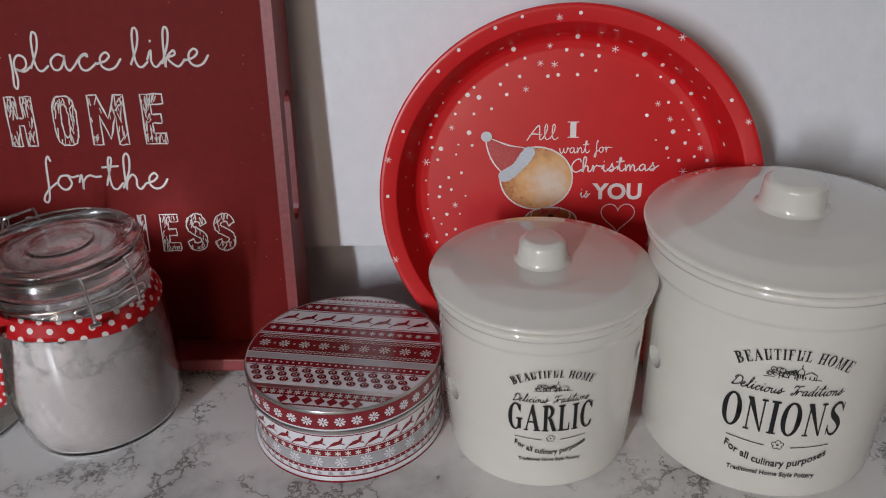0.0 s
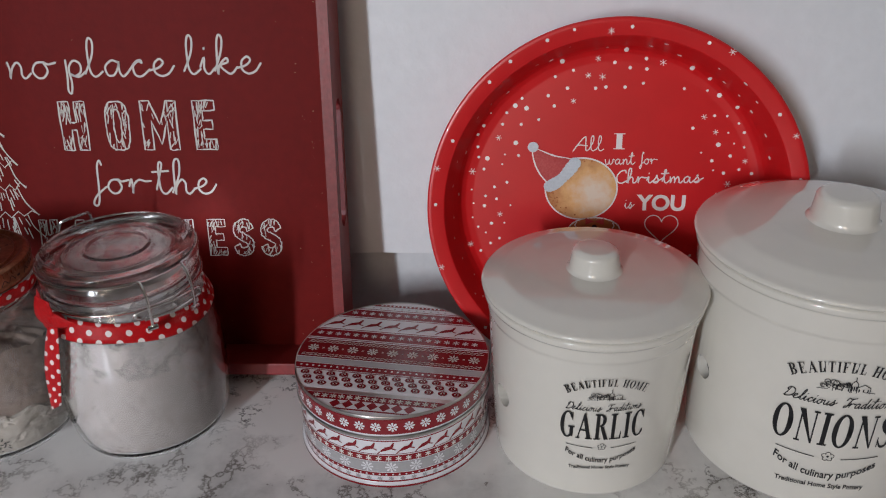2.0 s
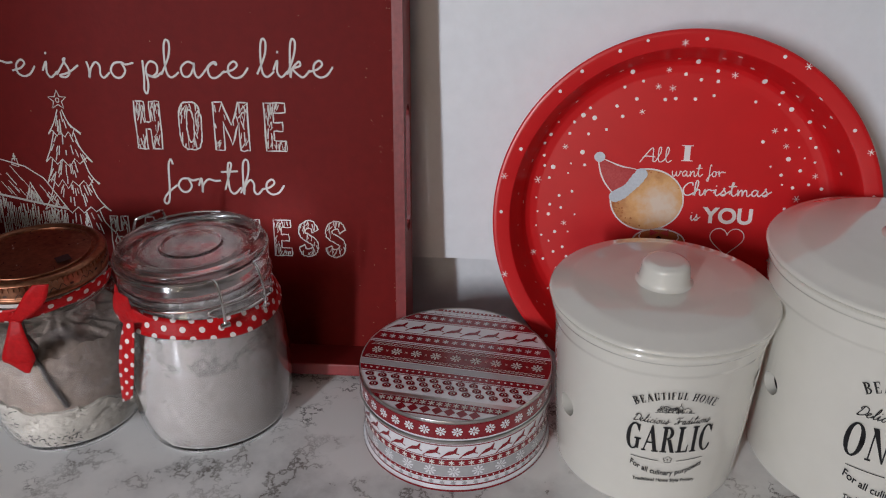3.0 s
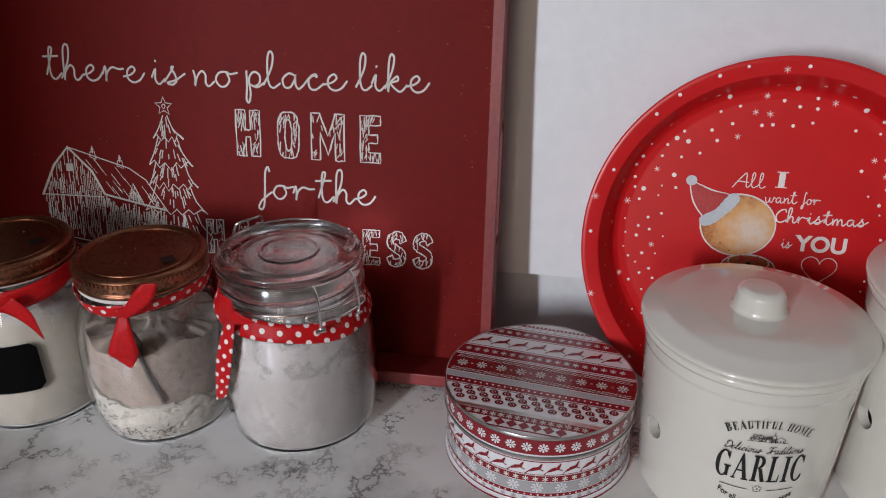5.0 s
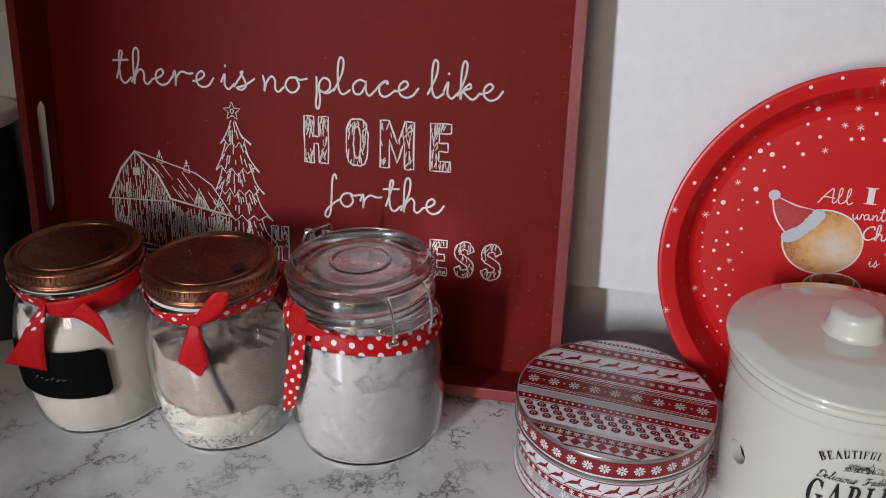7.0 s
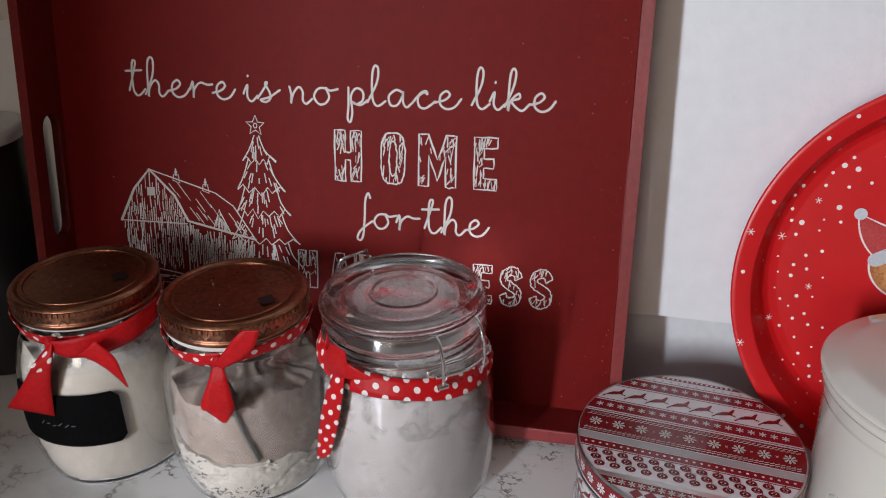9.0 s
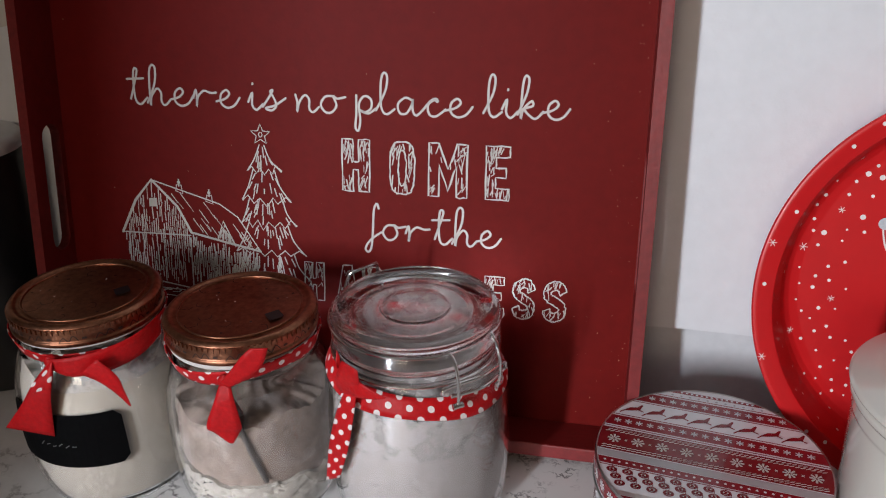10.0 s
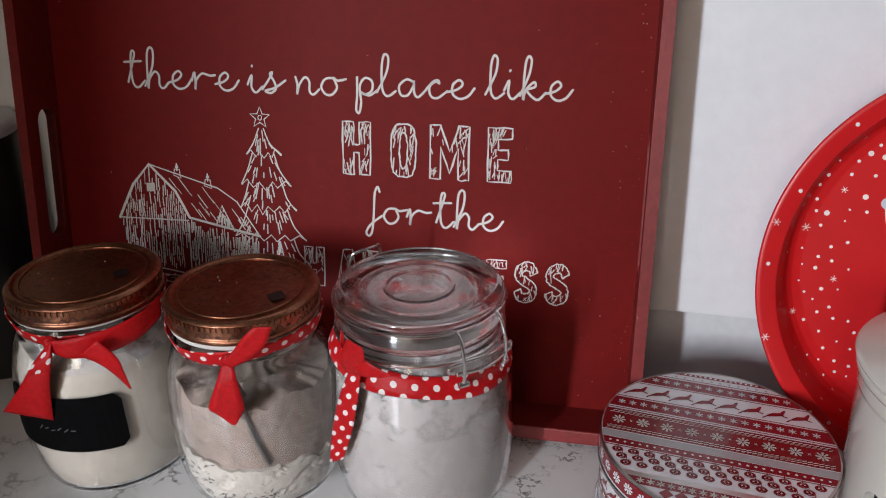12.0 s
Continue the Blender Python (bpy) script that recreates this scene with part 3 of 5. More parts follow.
SCRIPT["A"] = [[(0, 0), (0.5, 1.2), (0.95, 2.0), (1.0, 1.0), (1.05, 0.1), (1.3, 0.3)], [(0.2, 0.6), (0.5, 0.85), (1.15, 0.75)]]
SCRIPT["C"] = [[(1.05, 1.6), (0.95, 2.0), (0.5, 1.8), (0.15, 1.0), (0.3, 0.15), (0.7, 0), (1.15, 0.4)]]
SCRIPT["w"] = [[(0, 0.9), (0.1, 0.2), (0.3, 0), (0.5, 0.4), (0.55, 0.9), (0.6, 0.2), (0.8, 0.05), (1.0, 0.5), (1.05, 0.95), (1.25, 0.8)]]
SCRIPT["u"] = [[(0.02, 0.95), (0.08, 0.3), (0.3, 0.0), (0.55, 0.4), (0.6, 0.95), (0.6, 0.3), (0.75, 0), (0.98, 0.3)]]
SCRIPT["d"] = [[(0.6, 0.85), (0.35, 0.95), (0.1, 0.5), (0.2, 0.05), (0.45, 0.15), (0.65, 0.9), (0.75, 2.1), (0.66, 0.8), (0.7, 0.1), (0.85, 0), (1.05, 0.3)]]
SCRIPT["D"] = [[(0.35, 1.9), (0.25, 1.0), (0.1, 0.1), (0.4, 0.0), (1.0, 0.3), (1.3, 1.0), (1.0, 1.8), (0.4, 2.05), (0.0, 1.7), (0.1, 1.4)], [(0.0, 0.1), (0.3, 0.12)]]
SCRIPT["T"] = [[(0.75, 1.85), (0.62, 1.0), (0.5, 0.15), (0.2, 0.0), (0.1, 0.25), (0.3, 0.35)], [(0.0, 1.5), (0.15, 1.95), (0.7, 1.8), (1.3, 2.05)]]
SCRIPT["m"] = [[(0.05, 0.95), (0.1, 0), (0.2, 0.6), (0.4, 0.95), (0.5, 0.6), (0.5, 0), (0.6, 0.6), (0.8, 0.95), (0.92, 0.6), (0.95, 0.1), (1.1, 0), (1.3, 0.3)]]


def script(ink, word, u0, u1, v, xh, pen, slope=0.0):
    """A word in pen script from u0 to u1, on the line v, with small letters xh high."""
    x, runs = 0.0, []
    for ch in word:
        for run in SCRIPT[ch]:
            runs.append([(x + a, b) for a, b in run])
        x += max(a for a, b in SCRIPT[ch][0])
    k = (u1 - u0) / x
    for run in runs:
        ink.stroke([(u0 + a * k, v + b * xh + slope * (a * k)) for a, b in smooth_line(run, 5)], pen)
    return ink


# thick and thin roman capitals, one unit high: polygons and the width taken
def roman(ch):
    g = Ink()
    T, t = 0.2, 0.055

    def bar(x0, x1, y0, y1):
        g.poly([(x0, y0), (x1, y0), (x1, y1), (x0, y1)])

    def stem(x, w=T, foot=True, head=True):
        bar(x, x + w, 0, 1)
        for y, on in ((0, foot), (1 - t, head)):
            if on:
                bar(x - 0.09, x, y, y + t)
                bar(x + w, x + w + 0.09, y, y + t)

    def bow(cx, cy, rx, ry, a0, a1, thick, n=22):
        pts, ws = [], []
        for k in range(n + 1):
            a = radians(a0 + (a1 - a0) * k / n)
            w = t + (thick - t) * abs(math.cos(a)) ** 1.4
            pts.append((cx + (rx - w / 2) * math.cos(a), cy + (ry - w / 2) * math.sin(a)))
            ws.append(w)
        g.stroke(pts, ws)
    if ch == "I":
        stem(0.1)
        return g, 0.4
    if ch == "L":
        stem(0.1)
        bar(0.3, 0.62, 0, t)
        g.poly([(0.56, 0), (0.66, 0), (0.68, 0.30), (0.63, 0.30)])
        return g, 0.7
    if ch in "EF":
        stem(0.1, head=True, foot=ch == "F")
        bar(0.3, 0.6, 1 - t, 1)
        g.poly([(0.56, 1), (0.64, 1), (0.64, 0.72), (0.60, 0.72)])
        bar(0.3, 0.48, 0.5, 0.5 + t)
        g.poly([(0.46, 0.38), (0.49, 0.38), (0.49, 0.67), (0.46, 0.67)])
        if ch == "E":
            bar(0.3, 0.62, 0, t)
            g.poly([(0.58, 0), (0.66, 0), (0.68, 0.28), (0.63, 0.28)])
        return g, 0.74
    if ch == "T":
        stem(0.26, head=False)
        bar(0, 0.72, 1 - t, 1)
        g.poly([(0, 1), (0.07, 1), (0.04, 0.72), (0, 0.72)])
        g.poly([(0.65, 1), (0.72, 1), (0.72, 0.72), (0.68, 0.72)])
        return g, 0.76
    if ch == "H":
        stem(0.1)
        stem(0.6)
        bar(0.3, 0.6, 0.48, 0.48 + t)
        return g, 0.92
    if ch == "U":
        stem(0.1, foot=False)
        bar(0.1, 0.3, 0.3, 0.9)
        stem(0.64, 0.07, foot=False)
        bow(0.405, 0.31, 0.305, 0.31, 180, 360, T)
        return g, 0.84
    if ch in "BPR":
        stem(0.1)
        bow(0.32, 0.755, 0.34, 0.245, -90, 90, T)
        if ch == "B":
            bow(0.32, 0.27, 0.40, 0.27, -90, 90, T)
        if ch == "R":
            g.poly([(0.34, 0.52), (0.54, 0.52), (0.80, 0.05), (0.86, 0.0), (0.60, 0.0)])
        return g, 0.80
    if ch == "A":
        g.poly([(0.08, 0.02), (0.15, 0.02), (0.47, 0.90), (0.42, 1.02)])
        g.poly([(0.36, 0.86), (0.42, 1.02), (0.50, 1.02), (0.86, 0.02), (0.64, 0.02)])
        bar(0.20, 0.60, 0.32, 0.32 + t)
        bar(0, 0.24, 0, t)
        bar(0.56, 0.94, 0, t)
        return g, 0.92
    if ch == "N":
        stem(0.12, 0.065, head=False)
        stem(0.70, 0.065, foot=False)
        g.poly([(0.02, 1), (0.26, 1), (0.765, 0), (0.70, 0)])
        return g, 0.90
    if ch == "M":
        stem(0.12, 0.065, head=False)
        stem(0.80, T)
        g.poly([(0.06, 1), (0.28, 1), (0.56, 0.0), (0.50, 0.0)])
        g.poly([(0.50, 0.0), (0.56, 0.0), (0.86, 1.0), (0.80, 1.0)])
        return g, 1.14
    if ch == "Y":
        g.stroke([(0.12, 1.0), (0.42, 0.45)], T)
        g.stroke([(0.70, 1.0), (0.42, 0.45)], 0.08)
        bar(0.32, 0.52, 0, 0.5)
        bar(0, 0.3, 1 - t, 1)
        bar(0.58, 0.84, 1 - t, 1)
        bar(0.22, 0.62, 0, t)
        return g, 0.84
    if ch == "O":
        bow(0.42, 0.5, 0.42, 0.52, 0, 360, T * 1.1, 44)
        return g, 0.88
    if ch in "CG":
        bow(0.42, 0.5, 0.42, 0.52, 48, 312, T * 1.1, 32)
        g.poly([(0.66, 0.98), (0.71, 0.98), (0.71, 0.66), (0.66, 0.72)])
        if ch == "G":
            bar(0.56, 0.75, 0.04, 0.42)
            bar(0.46, 0.84, 0.40, 0.40 + t)
        else:
            g.poly([(0.66, 0.28), (0.73, 0.22), (0.70, 0.16), (0.62, 0.10)])
        return g, 0.82
    if ch == "S":
        pts = smooth_line([(0.60, 0.80), (0.48, 0.96), (0.28, 0.97), (0.13, 0.80), (0.22, 0.62), (0.44, 0.46), (0.58, 0.27), (0.46, 0.05), (0.24, 0.03), (0.08, 0.20)], 5)
        n = len(pts) - 1
        g.stroke(pts, [0.06 + 0.15 * math.exp(-((i / n - 0.5) / 0.22) ** 2) for i in range(n + 1)])
        g.poly([(0.60, 0.98), (0.64, 0.98), (0.64, 0.68), (0.60, 0.72)])
        g.poly([(0.04, 0.02), (0.08, 0.02), (0.09, 0.32), (0.04, 0.34)])
        return g, 0.70
    return g, 0.4


def capitals(ink, word, width, height, v, bend=None, gap=0.10, u=0.0):
    """Roman capitals centred on u, fitted to the width, standing on v."""
    runs, x = [], 0.0
    for ch in word:
        g, w = roman(ch)
        runs.append((g, x))
        x += w + gap
    k = width / (x - gap)
    for g, x0 in runs:
        for s in g.shapes:
            pts = [((x0 + a) * k - width / 2, b * height) for a, b in s]
            ink.poly([(u + p[0], v + p[1]) for p in (bend(*q) if bend else q for q in pts)])
    return ink


# ---- print on the pottery ----
def arch(rise, half):
    """Bends a line of print so that its middle stands higher than its ends by rise."""
    def bend(a, b):
        f = a / half
        lean = -2 * rise * a / half ** 2
        return a - b * lean * 0.8, b + rise * (1 - f * f)
    return bend


def pottery_print(top, word, k, v0, r0, r1, h):
    """The black label, k times the small jar's, with its flower at the height v0."""
    onto = on_pot(r0, r1, h)

    def put(name, ink, label):
        ink.shapes = [[(a * k, v0 + b * k) for a, b in s] for s in ink.shapes]
        printed(name, ink, onto, M_INK, top, label)
    ink = Ink()
    capitals(ink, "BEAUTIFUL HOME", 0.0508 if k < 1.1 else 0.0484, 0.0058, 0.0440 if k < 1.1 else 0.0430, arch(0.0085, 0.0255), 0.16)
    put("lettering", ink, "arched black words BEAUTIFUL HOME")
    ink = Ink()
    script(ink, "Delicious", -0.0248, -0.0022, 0.0314, 0.0029, 0.00050)
    script(ink, "Traditions", 0.0010, 0.0248, 0.0314, 0.0029, 0.00050)
    ink.shapes = [[(a + 0.32 * (b - 0.0340), b) for a, b in s] for s in ink.shapes]
    put("lettering", ink, "slanted black words Delicious Traditions")
    put("lettering", capitals(Ink(), word, 0.0570 if k < 1.1 else 0.0555, 0.0225 if k < 1.1 else 0.0203, 0.0065), "large black roman capitals " + word)
    ink = Ink()
    for s in (-1, 1):
        ink.stroke([(s * (0.0062 + 0.0175 * i / 8), -0.0012 + 0.0002 * i) for i in range(9)], 0.0005)
    put("rule", ink, "thin black rule")
    ink = Ink()
    for i in range(5):
        a = radians(90 + 72 * i)
        ink.stroke([(0.0018 * math.cos(a) + 0.0011 * math.cos(b), 0.0018 * math.sin(a) + 0.0011 * math.sin(b)) for b in np.linspace(a - 1.9, a + 1.9, 9)], 0.00035)
    ink.dot((0, 0), 0.0006)
    put("flower_mark", ink, "small black five-petal flower")
    ink = Ink().text("For all culinary purposes", 0.0064, (0, 0.0), weight=0.020, width=0.76, bend=lambda a, b: (a * (1 - b * 4) + 0, b - 0.0143 + 0.0085 * (a / 0.0255) ** 2))
    put("lettering", ink, "curved black words For all culinary purposes")
    ink = Ink().text("Traditional Home Style Pottery", 0.0041, (0, 0.0), weight=0.022, width=0.80, bend=lambda a, b: (a, b - 0.0205 - 0.0010 * (a / 0.0215) ** 2))
    put("lettering", ink, "small black words Traditional Home Style Pottery")
    # a little drawn farmhouse among trees
    rng = random.Random(4)
    ink = Ink()
    y = 0.0405
    ink.stroke([(-0.0125, y), (0.0125, y)], 0.00035)
    for x0, x1, hh in ((-0.006, 0.002, 0.0028), (0.0015, 0.0042, 0.0052), (0.0042, 0.0100, 0.0030)):
        ink.stroke([(x0, y), (x0, y + hh), ((x0 + x1) / 2, y + hh + 0.0018), (x1, y + hh), (x1, y)], 0.0004)
        for i in range(3):
            xx = x0 + (x1 - x0) * (i + 0.5) / 3
            ink.stroke([(xx, y + hh * 0.25), (xx, y + hh * 0.65)], 0.0006)
    ink.stroke([(0.0029, y + 0.0065), (0.0029, y + 0.0088)], 0.0004)
    for i in range(16):
        c = (-0.0105 + 0.0008 * i * rng.uniform(0.8, 1.1), y + rng.uniform(0.0018, 0.0055))
        r = rng.uniform(0.0007, 0.0014)
        ink.stroke([(c[0] + r * math.cos(a), c[1] + r * math.sin(a)) for a in np.linspace(0, 5.2, 8)], 0.0004)
    put("farm_drawing", ink, "tiny black drawing of a farmhouse")


pottery_print(garlic, "GARLIC", 1.0, 0.0490, 0.0664, 0.0735, 0.1350)
pottery_print(onion, "ONIONS", 1.34, 0.0500, 0.0825, 0.0892, 0.1650)


# ---- print on the plate ----
M_TOAST = material("toast_print", (0.55, 0.19, 0.06), 0.3, spread=0.15)


def watercolour(name, middle, reach, tones):
    """A round print that goes in soft, uneven washes from a pale middle to a browner edge."""
    m = material(name, tones[0], 0.3, spread=0.04, scale=150)
    n, l = m.node_tree.nodes, m.node_tree.links
    co, near, blot = n.new("ShaderNodeTexCoord"), n.new("ShaderNodeVectorMath"), n.new("ShaderNodeTexNoise")
    near.operation = "DISTANCE"
    near.inputs[1].default_value = middle
    blot.inputs["Scale"].default_value, blot.inputs["Detail"].default_value, blot.inputs["Roughness"].default_value = 110, 8, 0.65
    span, mixed, ramp = n.new("ShaderNodeMapRange"), n.new("ShaderNodeMath"), n.new("ShaderNodeValToRGB")
    span.inputs["From Max"].default_value = reach
    mixed.operation, mixed.inputs[1].default_value = "MULTIPLY_ADD", 0.75
    shift = n.new("ShaderNodeMath")
    shift.operation, shift.inputs[1].default_value = "SUBTRACT", 0.375
    for k, tone in enumerate(tones):
        e = ramp.color_ramp.elements[k] if k < 2 else ramp.color_ramp.elements.new(1.0)
        e.position, e.color = (0.12, 0.46, 0.92)[k], (*tone, 1)
    l.new(co.outputs["Object"], near.inputs[0])
    l.new(co.outputs["Object"], blot.inputs["Vector"])
    l.new(near.outputs["Value"], span.inputs["Value"])
    l.new(blot.outputs["Fac"], mixed.inputs[0])
    l.new(span.outputs[0], mixed.inputs[2])
    l.new(mixed.outputs[0], shift.inputs[0])
    l.new(shift.outputs[0], ramp.inputs["Fac"])
    l.new(ramp.outputs["Color"], n["Principled BSDF"].inputs["Base Color"])
    return m


M_GINGER = watercolour("gingerbread_print", (-0.0135, DISH, PLATE_R + 0.0070), 0.0430, ((0.80, 0.66, 0.53), (0.78, 0.44, 0.19), (0.45, 0.14, 0.04)))


def on_plate(lift=0.0003):
    def onto(u, v):
        r = math.hypot(u, v)
        floor_r, wall_r = PLATE_R - RIM - SLANT, PLATE_R - RIM
        if r < wall_r:
            d = float(np.interp(r - floor_r, [q for q, z in TURN], [z for q, z in TURN]))
        else:
            d = DISH - 0.0012 + (r - wall_r) * 0.17
        return u, DISH - d - lift, PLATE_R + v
    return onto


# the printed flakes and the dots that stand out, in millimetres from the middle of the plate
FLAKES = [(-10, 137), (23, 125), (78, 122), (-63, 111), (-85, 89), (-15, 115), (-22, 102), (-11, 101), (35, 112), (-33, 82), (80, 98), (70, 70), (80,
          58), (102, 76), (114, 58), (105, 35), (120, 40), (130, 61), (93, 16), (-92, 52), (-118, 41), (-139, 33), (-113, 24), (-90, -12), (-114,
          -38), (-136, -48)]
DOTS = [(-37, 138), (5, 140), (-9, 124), (6, 122), (32, 127), (45, 118), (-43, 113), (-52, 114), (-34, 106), (-48, 101), (-2, 112), (10, 108), (22,
          115), (23, 107), (57, 108), (71, 100), (21, 96), (7, 93), (-8, 93), (-16, 92), (-38, 92), (-53, 86), (-48, 78), (-60, 67), (-70, 76), (-79,
          78), (-89, 63), (-74, 63), (-104, 62), (-78, 48), (-108, 36), (-101, 35), (-124, 6), (-93, 1), (-103, -5), (-97, -20), (-90, -33), (62, 61),
          (78, 71), (80, 87), (94, 78), (90, 99), (101, 85), (102, 58), (83, 48), (93, 39), (79, 35), (89, 25), (111, 25)]


def plate_print():
    onto = on_plate()
    rng = random.Random(12)
    dots, stars, placed = Ink(), Ink(), []

    def spot(c, r):
        """A dot; on the steep wall it is drawn narrow, so that it comes out round."""
        d = math.hypot(*c)
        squash = 0.26 if PLATE_R - RIM - SLANT - 0.002 < d < PLATE_R - RIM + 0.001 else 1.0
        n, t = np.array(c) / d, np.array((-c[1], c[0])) / d
        dots.poly([np.array(c) + n * r * squash * math.cos(a) + t * r * math.sin(a) for a in np.linspace(0, 2 * math.pi, 13)[:-1]])
    for u, v in FLAKES:
        placed.append((u * 0.001, v * 0.001))
        if PLATE_R - RIM - SLANT - 0.004 < math.hypot(*placed[-1]) < PLATE_R - RIM + 0.002:
            spot(placed[-1], 0.0016)
        else:
            stars.star(placed[-1], rng.uniform(0.0021, 0.0028), 0.0005, 6, rng.uniform(0, 1))
    for u, v in DOTS:
        placed.append((u * 0.001, v * 0.001))
        spot(placed[-1], rng.choice((0.0012, 0.0014, 0.0014, 0.0019)))
    # the rest: small ones between them, sparse in the middle, spaced along the rim
    for tries in range(4000):
        if len(placed) > 235:
            break
        a, r = rng.uniform(0, 2 * math.pi), PLATE_R * math.sqrt(rng.uniform(0.30, 0.97))
        u, v = r * math.cos(a), r * math.sin(a)
        rim, crowd = r > PLATE_R - RIM, 0.0078 if abs(u) > 0.07 else 0.0120
        if r < 0.075 or v > 0.03 and abs(u) < 0.07 and r < 0.105 or abs(r - PLATE_R + RIM) < 0.0022 or abs(r - PLATE_R + RIM + SLANT) < 0.0016 or r > PLATE_R - 0.0045:
            continue
        if any((u - p) ** 2 + (v - q) ** 2 < (0.0145 if rim else crowd) ** 2 for p, q in placed):
            continue
        placed.append((u, v))
        spot((u, v), 0.0014 if rim else rng.choice((0.0008, 0.0010, 0.0012)))
    tagged(printed("snow_dots", dots, onto, M_SNOW, plate_top, "scattered white snow dots"), kind="stuff")
    tagged(printed("snow_stars", stars, onto, M_SNOW, plate_top, "scattered small white snowflakes"), kind="stuff")
    def moved(lift=0.0003):
        flat = on_plate(lift)
        return lambda u, v: flat(u + 0.0010, v * 0.955 + 0.0063)
    z = 0.002
    printed("lettering", script(script(Ink(), "A", -0.0326, -0.0196, 0.0350 + z, 0.0062, 0.0009), "ll", -0.0200, -0.0080, 0.0355 + z, 0.0055, 0.0008), moved(), M_SNOW, plate_top, "white script word All")
    printed("lettering", capitals(Ink(), "I", 0.0095, 0.0135, 0.0370 + z, u=0.0040), moved(), M_SNOW, plate_top, "bold white letter I")
    printed("lettering", script(script(Ink(), "want", -0.0064, 0.0175, 0.0238 + z, 0.0048, 0.0008, 0.02), "for", 0.0215, 0.0350, 0.0245 + z, 0.0046, 0.0008, 0.02), moved(), M_SNOW, plate_top, "white script words want for")
    printed("lettering", script(Ink(), "Christmas", 0.0025, 0.0725, 0.0078 + z, 0.0055, 0.0011, 0.02), moved(), M_SNOW, plate_top, "white script word Christmas")
    printed("lettering", script(Ink(), "is", 0.0112, 0.0190, -0.0142 + z, 0.0045, 0.0008), moved(), M_SNOW, plate_top, "white script word is")
    printed("lettering", Ink().text("YOU", 0.0185, (0.0412, -0.0152 + z), weight=0.035, width=0.98), moved(), M_SNOW, plate_top, "bold white word YOU")
    heart = [(0.042 + 0.0135 * math.sin(a) ** 3, -0.0305 + z + 0.00088 * (13 * math.cos(a) - 5 * math.cos(2 * a) - 2 * math.cos(3 * a) - math.cos(4 * a))) for a in np.linspace(0, 2 * math.pi, 41)[:-1]]
    printed("heart", Ink().stroke(heart, 0.0008, True), moved(), M_SNOW, plate_top, "white outlined heart")
    # plain shapes in the colours of the printed biscuit figure
    head = [(-0.0248 + 0.0285 * math.cos(a), 0.0024 + z + 0.0262 * math.sin(a)) for a in np.linspace(0, 2 * math.pi, 49)[:-1]]
    body = [(-0.0125 + 0.0205 * math.cos(a), -0.0340 + z + 0.0105 * math.sin(a)) for a in np.linspace(0, 2 * math.pi, 33)[:-1]]
    hat = smooth_line([(-0.0650, 0.0370 + z), (-0.0590, 0.0352 + z), (-0.0480, 0.0305 + z), (-0.0330, 0.0270 + z), (-0.0400, 0.0150 + z), (-0.0490, 0.0070 + z), (-0.0565, 0.0130 + z), (-0.0625, 0.0240 + z)], 5, True)
    for shape in (head, body, hat):
        c = np.mean(np.array(shape), axis=0)
        edge = [tuple(c + (np.array(q) - c) * (1 + 0.0013 / np.linalg.norm(np.array(q) - c))) for q in shape]
        printed("white_border", Ink().poly(edge), moved(0.0004 if shape is not hat else 0.0010), M_SNOW, plate_top)
    printed("biscuit_body", Ink().poly(body), moved(0.0007), M_TOAST, plate_top, "brown printed oval")
    printed("biscuit_disc", Ink().poly(head), moved(0.0008), M_GINGER, plate_top, "golden brown printed disc")
    ink = Ink()
    for i in range(90):
        a = rng.gauss(2.9, 0.7)
        q = rng.uniform(0.0003, 0.0010)
        f = min(1 - abs(rng.gauss(0, 0.16)), 1 - q / 0.0262)
        ink.dot((-0.0248 + 0.0285 * f * math.cos(a), 0.0024 + z + 0.0262 * f * math.sin(a)), q, 7)
    tagged(printed("toasted_speckle", ink, moved(0.00112), M_TOAST, plate_top, "toasted brown print along the edge"), kind="stuff")
    printed("cap_shape", Ink().poly(hat), moved(0.0013), M_HAT, plate_top, "pinkish red printed cap")
    fur = Ink()
    for i in range(9):
        f = i / 8
        fur.dot((-0.0505 + 0.0195 * f, 0.0045 + z + 0.0205 * f - 0.003 * math.sin(f * 3.1)), 0.0050 + 0.0004 * math.sin(9 * f), 14)
    fur.dot((-0.0650, 0.0385 + z), 0.0044, 18)
    for i, s in enumerate(fur.shapes):
        printed("fur_trim", Ink().poly(s), moved(0.0016 + 0.0001 * i), M_FUR, plate_top)
    printed("button", Ink().dot((-0.0125, -0.0315 + z), 0.0024, 14), moved(0.0010), M_INK, plate_top)
    for s in (-1, 1):
        printed("bow_shape", Ink().poly([(-0.0125, -0.0262 + z), (-0.0125 + s * 0.0075, -0.0232 + z), (-0.0125 + s * 0.0075, -0.0292 + z)]), moved(0.0010), M_HAT, plate_top)
        printed("icing_line", Ink().stroke(smooth_line([(-0.0125 + s * 0.0150, -0.0275 + z), (-0.0125 + s * 0.0160, -0.0300 + z), (-0.0125 + s * 0.0148, -0.0325 + z), (-0.0125 + s * 0.0162, -0.0350 + z)], 5), 0.0010), moved(0.0010), M_SNOW, plate_top)


plate_print()


# ---- print on the tray ----
def on_tray(u, v):
    return u, 0.0393 - 0.0003, v


